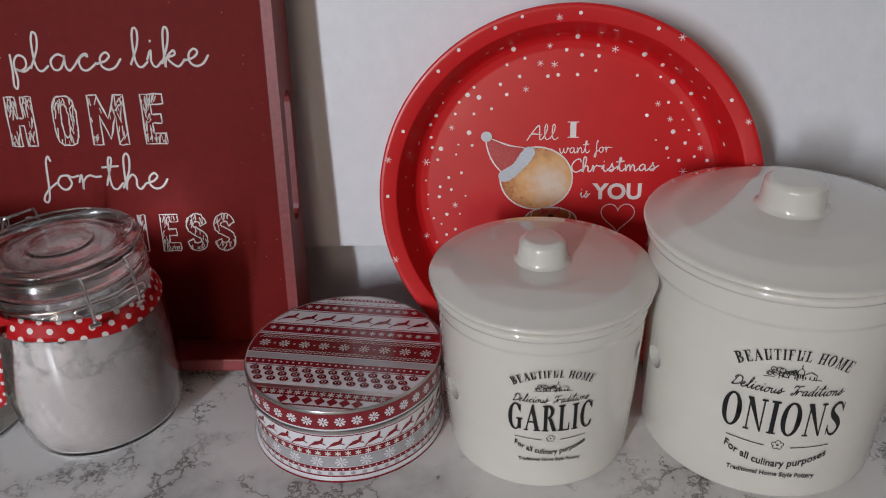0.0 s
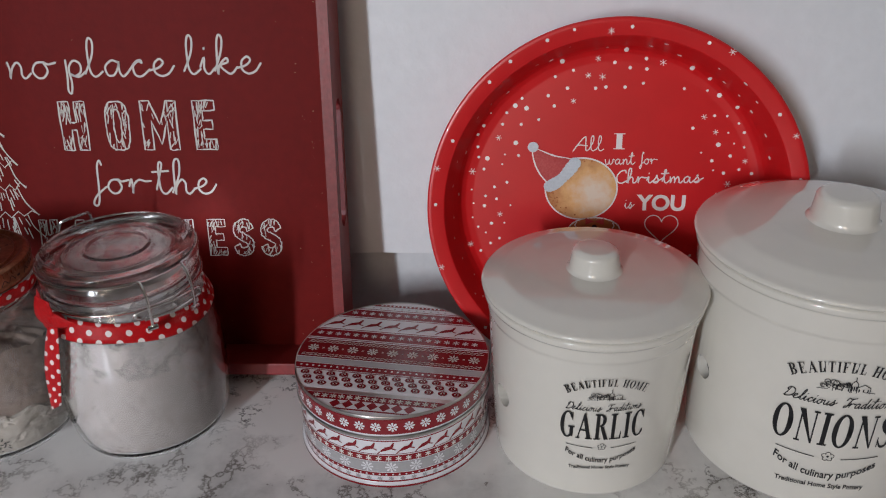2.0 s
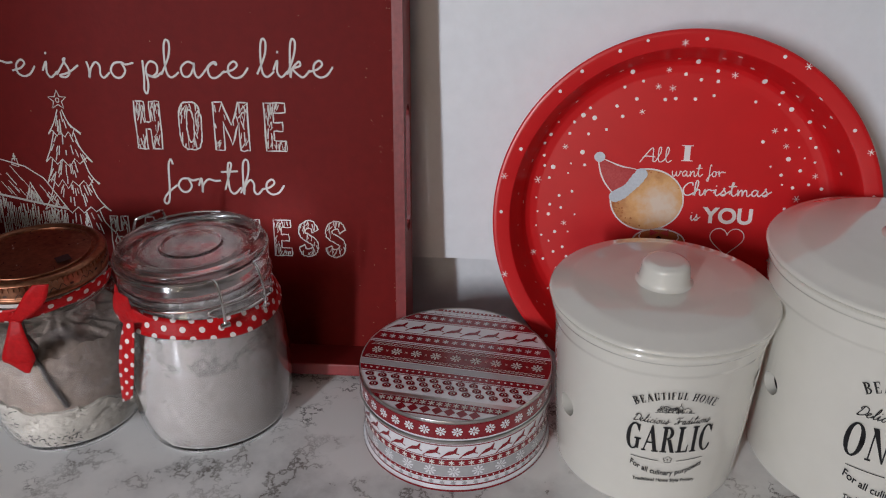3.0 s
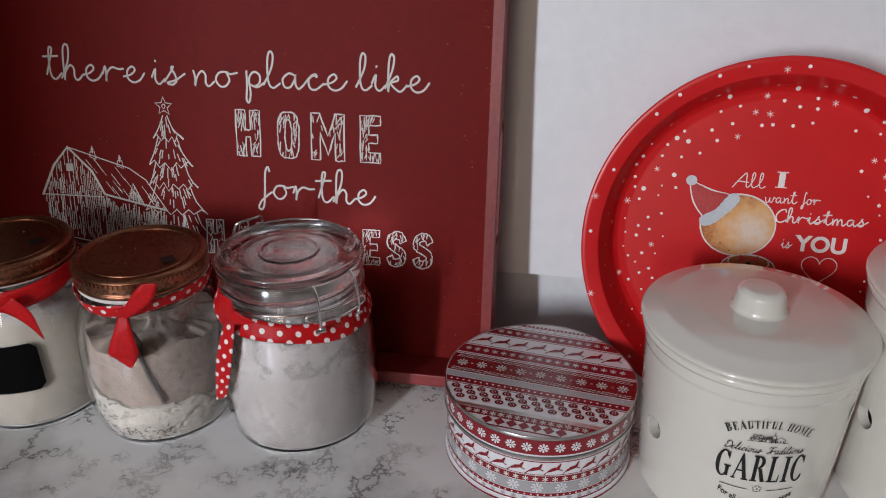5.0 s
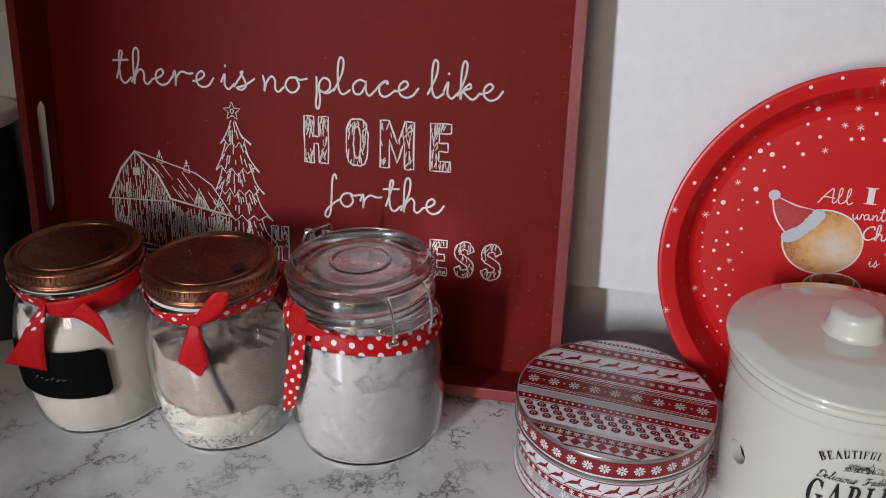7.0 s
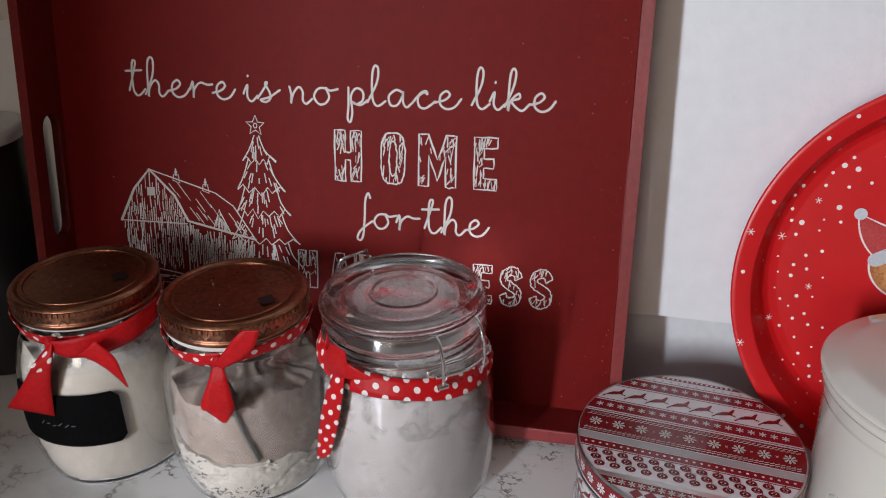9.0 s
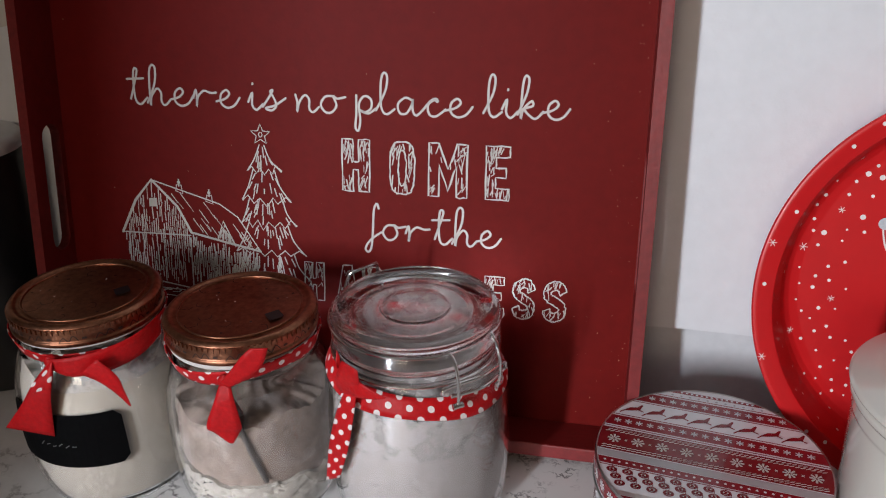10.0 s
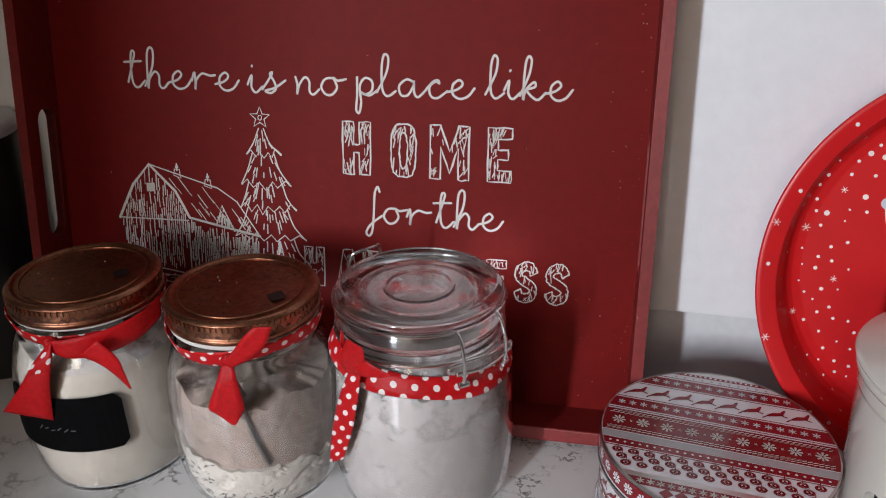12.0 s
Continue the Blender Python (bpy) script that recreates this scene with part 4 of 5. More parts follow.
def block_letter(ink, ch, x0, x1, y0, y1, pen, rng):
    """A hand-drawn outlined capital with loose hatching."""
    loops = []
    if ch == "H":
        loops = [[(0, 0), (0.40, 0), (0.40, 0.42), (0.60, 0.42), (0.60, 0), (1, 0), (1, 1), (0.60, 1), (0.60, 0.58), (0.40, 0.58), (0.40, 1), (0, 1)]]
    elif ch == "O":
        loops = [[(0.5 + 0.5 * math.copysign(abs(math.cos(a)) ** 0.6, math.cos(a)), 0.5 + 0.5 * math.copysign(abs(math.sin(a)) ** 0.7, math.sin(a))) for a in np.linspace(0, 2 * math.pi, 25)[:-1]],
                 [(0.5 + 0.16 * math.cos(a), 0.5 + 0.34 * math.copysign(abs(math.sin(a)) ** 0.7, math.sin(a))) for a in np.linspace(0, 2 * math.pi, 17)[:-1]]]
    elif ch == "M":
        loops = [[(0, 0), (0.27, 0), (0.27, 0.60), (0.5, 0.12), (0.73, 0.60), (0.73, 0), (1, 0), (1, 1), (0.74, 1), (0.5, 0.52), (0.26, 1), (0, 1)]]
    elif ch == "E":
        loops = [[(0, 0), (1, 0), (1, 0.22), (0.42, 0.22), (0.42, 0.42), (0.85, 0.42), (0.85, 0.60), (0.42, 0.60), (0.42, 0.80), (1, 0.80), (1, 1), (0, 1)]]
    elif ch == "A":
        loops = [[(0, 0), (0.30, 0), (0.37, 0.24), (0.63, 0.24), (0.70, 0), (1, 0), (0.70, 1), (0.30, 1)], [(0.42, 0.42), (0.58, 0.42), (0.5, 0.75)]]
    elif ch == "P":
        loops = [[(0, 0), (0.38, 0), (0.38, 0.36), (0.80, 0.40), (1, 0.56), (1, 0.84), (0.80, 1), (0, 1)], [(0.38, 0.56), (0.62, 0.60), (0.62, 0.80), (0.38, 0.82)]]
    elif ch == "I":
        loops = [[(0, 0), (1, 0), (1, 1), (0, 1)]]
    elif ch == "N":
        loops = [[(0, 0), (0.32, 0), (0.32, 0.52), (0.68, 0), (1, 0), (1, 1), (0.68, 1), (0.68, 0.48), (0.32, 1), (0, 1)]]
    elif ch == "S":
        mid = smooth_line([(0.84, 0.72), (0.74, 0.86), (0.5, 0.90), (0.22, 0.80), (0.20, 0.62), (0.5, 0.50), (0.80, 0.38), (0.78, 0.18), (0.5, 0.10), (0.24, 0.14), (0.15, 0.28)], 3)
        left, right = [], []
        for i, p in enumerate(mid):
            d = mid[min(i + 1, len(mid) - 1)] - mid[max(i - 1, 0)]
            d = d / np.linalg.norm(d)
            s = np.array((-d[1] * 0.16, d[0] * 0.11))
            left.append(tuple(p + s))
            right.append(tuple(p - s))
        loops = [left + right[::-1]]
    w, h = x1 - x0, y1 - y0
    for loop in loops:
        pts = []
        for (a, b), (c, d) in zip(loop, loop[1:] + loop[:1]):
            for s in range(3):
                f = s / 3
                pts.append((x0 + w * (a + (c - a) * f) + rng.gauss(0, 0.0002), y0 + h * (b + (d - b) * f) + rng.gauss(0, 0.0002)))
        ink.stroke(pts, [pen * rng.uniform(0.7, 1.5) for _ in pts], True)
    for _ in range(150):
        a, b = rng.random(), rng.choice((rng.uniform(0.72, 1), rng.uniform(0.72, 1), rng.random(), rng.uniform(0, 0.15)))
        d = np.array((rng.uniform(-0.10, 0.16), rng.uniform(0.06, 0.22))) * rng.choice((1, -1))
        ends = [(a, b), (a + d[0], b + d[1])]
        ok = all(inside(p, loops[0]) and not (len(loops) > 1 and inside(p, loops[1])) for p in ends + [((a + ends[1][0]) / 2, (b + ends[1][1]) / 2)])
        if ok and rng.random() < 0.6:
            ink.stroke([(x0 + w * p, y0 + h * q) for p, q in ends], pen * rng.uniform(0.4, 1.0))
    return ink


def tray_print():
    rng = random.Random(8)
    z = 0.003
    pen = 0.0017
    for word, a, b, v, xh in (("there", -0.1660, -0.0735, 0.2418, 0.0132), ("is", -0.0665, -0.0360, 0.2412, 0.0128), ("no", -0.0290, 0.0115, 0.2412, 0.0132), ("place", 0.0180, 0.1080, 0.2420, 0.0130), ("like", 0.1160, 0.1780, 0.2432, 0.0130),
                              ("for", 0.0275, 0.0775, 0.1455, 0.0125), ("the", 0.0816, 0.1325, 0.1450, 0.0128)):
        printed("lettering", script(Ink(), word, a, b, v + z, xh, pen), on_tray, M_CHALK, tray, "white script word " + word)
    for ch, a, b in (("H", 0.0085, 0.0300), ("O", 0.0460, 0.0652), ("M", 0.0762, 0.1053), ("E", 0.1194, 0.1370)):
        printed("letter", block_letter(Ink(), ch, a, b, 0.1822 + z, 0.2222 + z, 0.0011, rng), on_tray, M_CHALK, tray, "scratchy white outlined capital " + ch)
    for ch, a, b in (("H", -0.0243, -0.0080), ("A", 0.0024, 0.0205), ("P", 0.0240, 0.0410), ("P", 0.0500, 0.0670), ("I", 0.0740, 0.0800), ("N", 0.0900, 0.1090), ("E", 0.1215, 0.1366), ("S", 0.1430, 0.1602), ("S", 0.1664, 0.1840)):
        printed("letter", block_letter(Ink(), ch, a, b, 0.0908 + z, 0.1225 + z, 0.0009, rng), on_tray, M_CHALK, tray, "scratchy white outlined capital " + ch)

    # the drawn fir tree
    ink = Ink()
    tops = ((0.2140, 0.1938, 0.002, 0.0141), (0.1945, 0.1702, 0.0090, 0.0205), (0.1715, 0.1508, 0.0140, 0.0230), (0.1510, 0.1272, 0.0165, 0.0295), (0.1270, 0.1080, 0.0205, 0.0305))
    for k, (v0, v1, w0, w1) in enumerate(tops):
        c0, c1 = -0.0572 + 0.0010 * k, -0.0556 + 0.0010 * k
        for s in (-1, 1):
            ink.stroke(smooth_line([(c0 + s * w0, v0), (c0 + s * (w0 * 0.62 + w1 * 0.38), (v0 + v1) / 2 - 0.001), (c1 + s * w1, v1)], 4), 0.0010)
        if k < 4:
            n = 4 + k // 2
            hem = []
            for i in range(2 * n + 1):
                f = i / (2 * n) * 2 - 1
                hem.append((c1 + f * w1 + rng.gauss(0, 0.0004), v1 - 0.0030 * (1 - f * f) + (0.0052 if i % 2 else 0) + rng.gauss(0, 0.0005)))
            ink.stroke(hem, 0.0010)
        for i in range(9 + 4 * k):
            f, g = rng.uniform(-0.86, 0.86), rng.choice((rng.uniform(0.02, 0.30), rng.uniform(0.35, 0.75)))
            w = w0 + (w1 - w0) * g
            x, y = c0 + f * w, v0 + (v1 - v0) * g
            ink.stroke([(x, y), (x + f * 0.0036, y - rng.uniform(0.0035, 0.0090))], rng.uniform(0.0008, 0.0011))
    star = [(-0.0578 + r * math.sin(a), 0.2222 + r * math.cos(a)) for i in range(10) for a, r in (((math.pi * i / 5), 0.0082 if i % 2 == 0 else 0.0036),)]
    ink.stroke(star, 0.0009, True)
    ink.stroke([(-0.0578 + 0.0015 * math.cos(a), 0.2222 + 0.0019 * math.sin(a)) for a in np.linspace(0, 2 * math.pi, 11)[:-1]], 0.0007, True)
    ink.shapes = [[(a, b + z) for a, b in s] for s in ink.shapes]
    printed("tree_drawing", ink, on_tray, M_CHALK, tray, "white line drawing of a fir tree")

    # the drawn barn
    ink = Ink()
    apex, eave_l, knee_l, gable_r, knee_r = (-0.1543, 0.1814), (-0.1835, 0.1362), (-0.1695, 0.1640), (-0.1215, 0.1395), (-0.1325, 0.1605)
    ridge, eave_r = (-0.0955, 0.1650), (-0.0615, 0.1280)
    base_l, base_m, base_r = (-0.1779, 0.0990), (-0.1225, 0.0915), (-0.0640, 0.1030)
    for line, w in (((eave_l, knee_l, apex, knee_r, gable_r), 0.0022), ((apex, ridge, (-0.0800, 0.1550), eave_r), 0.0010), ((gable_r, (-0.0940, 0.1340), eave_r), 0.0018),
                    ((eave_l, (-0.1225, 0.1370)), 0.0010), (((-0.1778, 0.1355), base_l), 0.0010), (((-0.1225, 0.1350), base_m), 0.0011), (((-0.0650, 0.1260), base_r), 0.0010), ((base_l, base_m, base_r), 0.0011)):
        ink.stroke(line, w)
    front = [eave_l, knee_l, apex, knee_r, gable_r, base_m, base_l]
    side = [gable_r, eave_r, base_r, base_m]
    roof = [apex, ridge, eave_r, gable_r, knee_r]

    def hatch(poly, n, dx, dy, lo, hi, w0, w1):
        p = np.array(poly)
        for _ in range(n):
            a = rng.uniform(p[:, 0].min(), p[:, 0].max()), rng.uniform(p[:, 1].min(), p[:, 1].max())
            length = rng.uniform(lo, hi)
            b = a[0] + dx * length, a[1] + dy * length
            if inside(a, poly) and inside(b, poly):
                ink.stroke([a, b], rng.uniform(w0, w1))

    def boards(poly, step, w0, w1, keep):
        p = np.array(poly)
        x = p[:, 0].min() + step / 2
        while x < p[:, 0].max():
            y = p[:, 1].min()
            while y < p[:, 1].max():
                top = y + rng.uniform(0.003, 0.013)
                lean = rng.gauss(0, 0.0003)
                if rng.random() < keep and inside((x, y), poly) and inside((x + lean, top), poly):
                    ink.stroke([(x, y), (x + lean, top)], rng.uniform(w0, w1))
                y = top + rng.uniform(0.0003, 0.0020)
            x += step * rng.uniform(0.75, 1.25)
    boards(front, 0.0017, 0.0005, 0.0010, 0.80)
    boards(side, 0.0015, 0.0006, 0.0013, 0.92)
    hatch(roof, 70, 0.60, -0.80, 0.004, 0.016, 0.0004, 0.0008)
    ink.poly([(-0.1575, 0.1590), (-0.1505, 0.1595), (-0.1505, 0.1665), (-0.1575, 0.1660)])
    for x, y in ((-0.1300, 0.1745), (-0.1040, 0.1675)):
        ink.stroke([(x - 0.003, y - 0.001), (x - 0.002, y + 0.004), (x + 0.002, y + 0.004), (x + 0.003, y - 0.003)], 0.0009, True)
        ink.stroke([(x, y + 0.003), (x, y + 0.0085)], 0.0012)
        ink.dot((x, y + 0.006), 0.0014)
    ink.stroke([(-0.0985, 0.1345), (-0.0930, 0.1510), (-0.0830, 0.1310)], 0.0014)
    hatch([(-0.0985, 0.1345), (-0.0930, 0.1510), (-0.0830, 0.1310)], 90, 0.1, 1, 0.002, 0.006, 0.0005, 0.001)
    for i in range(36):
        x = -0.170 + 0.098 * i / 35
        ink.stroke([(x, 0.0870 + rng.gauss(0, 0.0015)), (x + rng.uniform(0.001, 0.006), 0.0880 + rng.gauss(0, 0.0015))], rng.uniform(0.0005, 0.0014))
    for y in (0.0905, 0.0845):
        ink.stroke([(-0.168, y), (-0.130, y - 0.001), (-0.072, y + 0.003)], 0.0008)
    ink.shapes = [[(a, b + z) for a, b in s] for s in ink.shapes]
    printed("barn_drawing", ink, on_tray, M_CHALK, tray, "white sketched barn with hatched boards")
    # small chips and specks where the paint has worn
    ink = Ink()
    for _ in range(110):
        u = rng.choice((rng.uniform(-0.22, 0.22), 0.2295 - abs(rng.gauss(0, 0.022)), 0.2297 - abs(rng.gauss(0, 0.003))))
        ink.dot((u, rng.uniform(0.02, 0.33)), rng.choice((0.00012, 0.00018, 0.00018, 0.00036)), 6)
    tagged(printed("paint_specks", ink, on_tray, M_BARE, tray, "tiny pale specks in the paint"), kind="stuff")


tray_print()


# ---- print on the tin ----
TIN_R = 0.0715


def tin_print():
    rng = random.Random(3)
    R = TIN_R + 0.0007
    tilt = radians(-3.8)

    def on_lid(lift):
        def onto(u, v):
            return u * math.cos(tilt) - v * math.sin(tilt), u * math.sin(tilt) + v * math.cos(tilt), 0.0640 + lift
        return onto

    def strip(v0, v1, mat, label=""):
        ink, n = Ink(), 8
        pts = [(math.sqrt(max(R * R - v * v, 0)), v) for v in (v0 + (v1 - v0) * i / n for i in range(n + 1))]
        ink.poly(pts + [(-a, b) for a, b in pts[::-1]])
        printed("printed_band", ink, on_lid(0.0002), mat, tin_top, label)

    def row(v, step, draw, mat, label="", lift=0.0004, offset=0.0):
        ink = Ink()
        half = math.sqrt(max(R * R - v * v, 0)) - 0.003
        k = -int(half / step) - 1
        while k * step < half:
            u = (k + offset) * step
            if -half < u < half:
                draw(ink, u, v)
            k += 1
        tagged(printed("motif_band", ink, on_lid(lift), mat, tin_top, label), kind="stuff")

    def small_star(i, u, v):
        i.star((u, v), 0.0022, 0.0009, 6, 0.5)

    def flake(i, u, v, r=0.0036):
        for k in range(8):
            a = math.pi * k / 4
            i.stroke([(u + 0.0009 * math.cos(a), v + 0.0009 * math.sin(a)), (u + r * math.cos(a), v + r * math.sin(a))], [0.0006, 0.0016])

    def leaper(i, u, v, k=1.0):
        # a plain slanted dart in the place of the printed figure
        i.stroke([(u - 0.0042 * k, v - 0.0024 * k), (u - 0.0010 * k, v - 0.0004 * k), (u + 0.0022 * k, v + 0.0006 * k), (u + 0.0036 * k, v + 0.0036 * k)], [0.0005 * k, 0.0026 * k, 0.0024 * k, 0.0010 * k])
        i.stroke([(u - 0.0026 * k, v - 0.0006 * k), (u - 0.0058 * k, v - 0.0040 * k)], 0.0007 * k)
        i.stroke([(u + 0.0018 * k, v), (u + 0.0046 * k, v - 0.0012 * k)], 0.0007 * k)

    def bauble(i, u, v):
        i.stroke([(u + 0.0030 * math.cos(a), v + 0.0022 * math.sin(a)) for a in np.linspace(0, 2 * math.pi, 13)[:-1]], 0.0009, True)
        i.stroke([(u - 0.0016, v), (u + 0.0016, v)], 0.0026)
        i.stroke([(u, v + 0.0022), (u, v + 0.0050)], 0.0004)

    def speck(i, u, v):
        i.dot((u, v), 0.0009, 8)

    def diamond(i, u, v):
        i.poly([(u - 0.0042, v), (u, v - 0.0042), (u + 0.0042, v), (u, v + 0.0042)])

    def dash(i, u, v):
        i.stroke([(u - 0.0012, v - 0.0005), (u + 0.0012, v + 0.0005)], 0.0006)
    printed("printed_ground", Ink().dot((0, 0), R, 96), on_lid(0.0001), M_TIN_WHITE, tin_top)
    for v0, v1, m in ((0.0642, 0.0672, M_TIN_RED), (0.0470, 0.0572, M_TIN_RED), (0.0150, 0.0260, M_TIN_RED), (-0.0112, 0.0118, M_TIN_DARK), (-0.0185, -0.0120, M_TIN_GREY), (-0.0252, -0.0190, M_TIN_RED),
                      (-0.0512, -0.0476, M_STEEL), (-0.0582, -0.0516, M_TIN_RED), (-0.0060 - 0.0620, -0.0665, M_TIN_RED)):
        strip(v0, v1, m)
    for v in (0.0590, 0.0455, 0.0275, 0.0134, -0.0264):
        strip(v - 0.0004, v + 0.0004, M_TIN_RED)
    row(0.0657, 0.0034, speck, M_TIN_WHITE)
    row(0.0612, 0.0060, speck, M_TIN_GREY)
    row(0.0521, 0.0072, small_star, M_TIN_WHITE)
    row(0.0360, 0.0150, lambda i, u, v: leaper(i, u, v, 1.45), M_TIN_RED, "row of small dark red slanted figures", offset=0.4)
    row(0.0205, 0.0072, small_star, M_TIN_WHITE, offset=0.3)
    row(0.0003, 0.0155, flake, M_SEAL, "row of pale snowflakes")
    row(0.0003, 0.0155, lambda i, u, v: i.star((u, v), 0.0010, 0.0004, 4, 0.8), M_SEAL, offset=0.5)
    for v in (0.0096, 0.0076, -0.0074, -0.0094):
        row(v, 0.0032, dash, M_SEAL, offset=0.5 if v > 0.009 else 0)
    row(-0.0221, 0.0046, speck, M_TIN_WHITE)
    for k, v in enumerate((-0.0302, -0.0357, -0.0414)):
        row(v, 0.0098, bauble, M_TIN_RED, "row of dark red baubles", offset=k / 3)
        for s in (-0.0011, 0.0011):
            row(v, 0.0098, lambda i, u, w, s=s: i.dot((u + s, w), 0.0006, 6), M_SEAL, lift=0.0006, offset=k / 3)
    row(-0.0549, 0.0060, small_star, M_SEAL)
    row(-0.0622, 0.0088, diamond, M_TIN_RED)

    def on_side(r):
        def onto(u, v):
            a = u / r
            return r * math.cos(a), r * math.sin(a), v
        return onto

    def band(z0, z1, r, mat):
        ink, n = Ink(), 96
        for k in range(n):
            a, b = 2 * math.pi * r * k / n, 2 * math.pi * r * (k + 1) / n
            ink.poly([(a, z0), (b, z0), (b, z1), (a, z1)])
        printed("printed_band", ink, on_side(r), mat, tin_top)

    def ring(z, count, r, draw, mat, label=""):
        ink = Ink()
        for k in range(count):
            draw(ink, 2 * math.pi * r * k / count, z)
        tagged(printed("motif_band", ink, on_side(r), mat, tin_top, label), kind="stuff")
    rl, rb = TIN_R + 0.0018, TIN_R + 0.0002
    band(0.0482, 0.0495, rl, M_TIN_WHITE)
    band(0.0495, 0.0622, rl, M_TIN_RED)
    band(0.0458, 0.0478, TIN_R + 0.0026, M_STEEL)
    ring(0.0560, 40, rl + 0.0002, lambda i, u, v: flake(i, u, v, 0.0031), M_TIN_WHITE, "row of white snowflakes round the lid")
    ring(0.0490, 110, rl + 0.0003, lambda i, u, v: i.dot((u, v), 0.0006, 8), M_TIN_WHITE)
    for z0, z1, m in ((0.0415, 0.0424, M_TIN_RED), (0.0432, 0.0440, M_TIN_RED), (0.0300, 0.0305, M_TIN_RED), (0.0238, 0.0292, M_TIN_RED), (0.0138, 0.0232, M_TIN_GREY), (0.0102, 0.0132, M_TIN_RED), (0.0046, 0.0060, M_TIN_RED)):
        band(z0, z1, rb, m)
    band(0.0011, 0.0028, TIN_R + 0.0021, M_TIN_RED)
    ring(0.0358, 34, rb + 0.0002, lambda i, u, v: leaper(i, u, v, 1.20), M_TIN_RED, "row of small dark red slanted figures")
    ring(0.0265, 64, rb + 0.0002, lambda i, u, v: i.star((u, v), 0.0019, 0.0008, 6, 0.5), M_SEAL)
    ring(0.0185, 26, rb + 0.0002, lambda i, u, v: flake(i, u, v, 0.0038), M_TIN_WHITE, "row of white snowflakes on grey")
    ring(0.0117, 96, rb + 0.0002, lambda i, u, v: i.dot((u, v), 0.0007, 8), M_TIN_WHITE)
    ring(0.0079, 56, rb + 0.0002, lambda i, u, v: i.star((u, v), 0.0016, 0.0009, 6, 0.3), M_TIN_GREY)


tin_print()


# ---- what is in and on the glass jars ----
def film_material(name, color, lo, hi, scale, most):
    """A patchy dusty film on glass: it covers where the dust lies and lets through elsewhere."""
    m = bpy.data.materials.new(name)
    m.use_nodes = True
    n, l = m.node_tree.nodes, m.node_tree.links
    b = n["Principled BSDF"]
    b.inputs["Base Color"].default_value, b.inputs["Roughness"].default_value = (*color, 1), 0.9
    t, r = n.new("ShaderNodeTexNoise"), n.new("ShaderNodeMapRange")
    t.inputs["Scale"].default_value, t.inputs["Detail"].default_value = scale, 7
    t.inputs["Roughness"].default_value = 0.6
    r.inputs["From Min"].default_value, r.inputs["From Max"].default_value = lo, hi
    r.inputs["To Max"].default_value = most
    l.new(n.new("ShaderNodeTexCoord").outputs["Object"], t.inputs["Vector"])
    l.new(t.outputs["Fac"], r.inputs["Value"])
    l.new(r.outputs[0], b.inputs["Alpha"])
    return m


M_FILM = film_material("flour_dust", (0.40, 0.36, 0.34), 0.44, 0.74, 36, 0.45)
# brown tone paints in the shade on the jar's upper contents
M_SHADED_TOP = material("shade_brown_powder", (0.225, 0.172, 0.142), 0.95, spread=0.16, scale=90, bump=0.6, bump_scale=150)
M_GAP_GREY = material("painted_grey_gap", (0.14, 0.125, 0.12), 0.8)
M_GAP_DARK = material("painted_dark_gap", (0.03, 0.027, 0.024), 0.8)
M_FROST = film_material("lid_dust_coat", (0.46, 0.435, 0.43), 0.34, 0.66, 55, 0.60)
M_COAT = film_material("sugar_coat_film", (0.285, 0.260, 0.250), 0.30, 0.52, 85, 0.84)
M_NECK = film_material("neck_dust", (0.56, 0.53, 0.525), 0.36, 0.64, 60, 0.58)
M_MIST = film_material("sugar_dust", (0.60, 0.58, 0.57), 0.36, 0.70, 40, 0.75)


def radius_at(prof, z):
    """The outer radius of a jar at a height."""
    side = [q for q in prof if q[0] > 0.02][1:]
    return float(np.interp(z, [q[1] for q in side], [q[0] for q in side]))


def contents(prof, gap, level, lumps, seed, bottom=0.0120, n=200, m=80, rough=0.0, hollow=0.0):
    """A body of powder that fills a jar to level(angle), with a lumpy top."""
    bm = bmesh.new()
    rings = []
    for i in range(m + 1):
        ring = []
        for k in range(n):
            a = 2 * math.pi * k / n
            top = level(a)
            low = bottom(a) if callable(bottom) else bottom
            z = low + (top - low) * i / m
            r = radius_at(prof, max(z, 0.004)) - gap - (0.006 if i == 0 else 0.0015 if i == 1 else 0)
            q = (r * math.cos(a), r * math.sin(a), z)
            r -= rough * max(noise.noise(Vector(q) * 70 + Vector((seed, 0, 0))) + 0.8 * noise.noise(Vector(q) * 190) + 0.5 * noise.noise(Vector(q) * 420), 0)
            # pockets where the powder has fallen away from the glass
            r -= hollow * max(noise.noise(Vector(q) * 34 + Vector((seed, 3, 0))) + 0.25 * noise.noise(Vector(q) * 90) - 0.05, 0) * min(max((z - 0.035) / 0.05, 0.15), 1)
            ring.append(bm.verts.new((r * math.cos(a), r * math.sin(a), z)))
        rings.append(ring)
    middle = sum(level(2 * math.pi * k / 24) for k in range(24)) / 24
    for j in range(1, 9):
        f = 1 - j / 8.5
        ring = []
        for k in range(n):
            a = 2 * math.pi * k / n
            e = rings[m][k].co
            p = noise.noise((e.x * f * 60 + seed, e.y * f * 60, 1.7)) + 0.6 * noise.noise((e.x * f * 150, e.y * f * 150 + seed, 4.2))
            ring.append(bm.verts.new((e.x * f, e.y * f, middle + (e.z - middle) * f ** 4 + lumps * p)))
        rings.append(ring)
    for a, b in zip(rings, rings[1:]):
        for k in range(n):
            j = (k + 1) % n
            bm.faces.new((a[k], a[j], b[j], b[k]))
    bm.faces.new(rings[0][::-1])
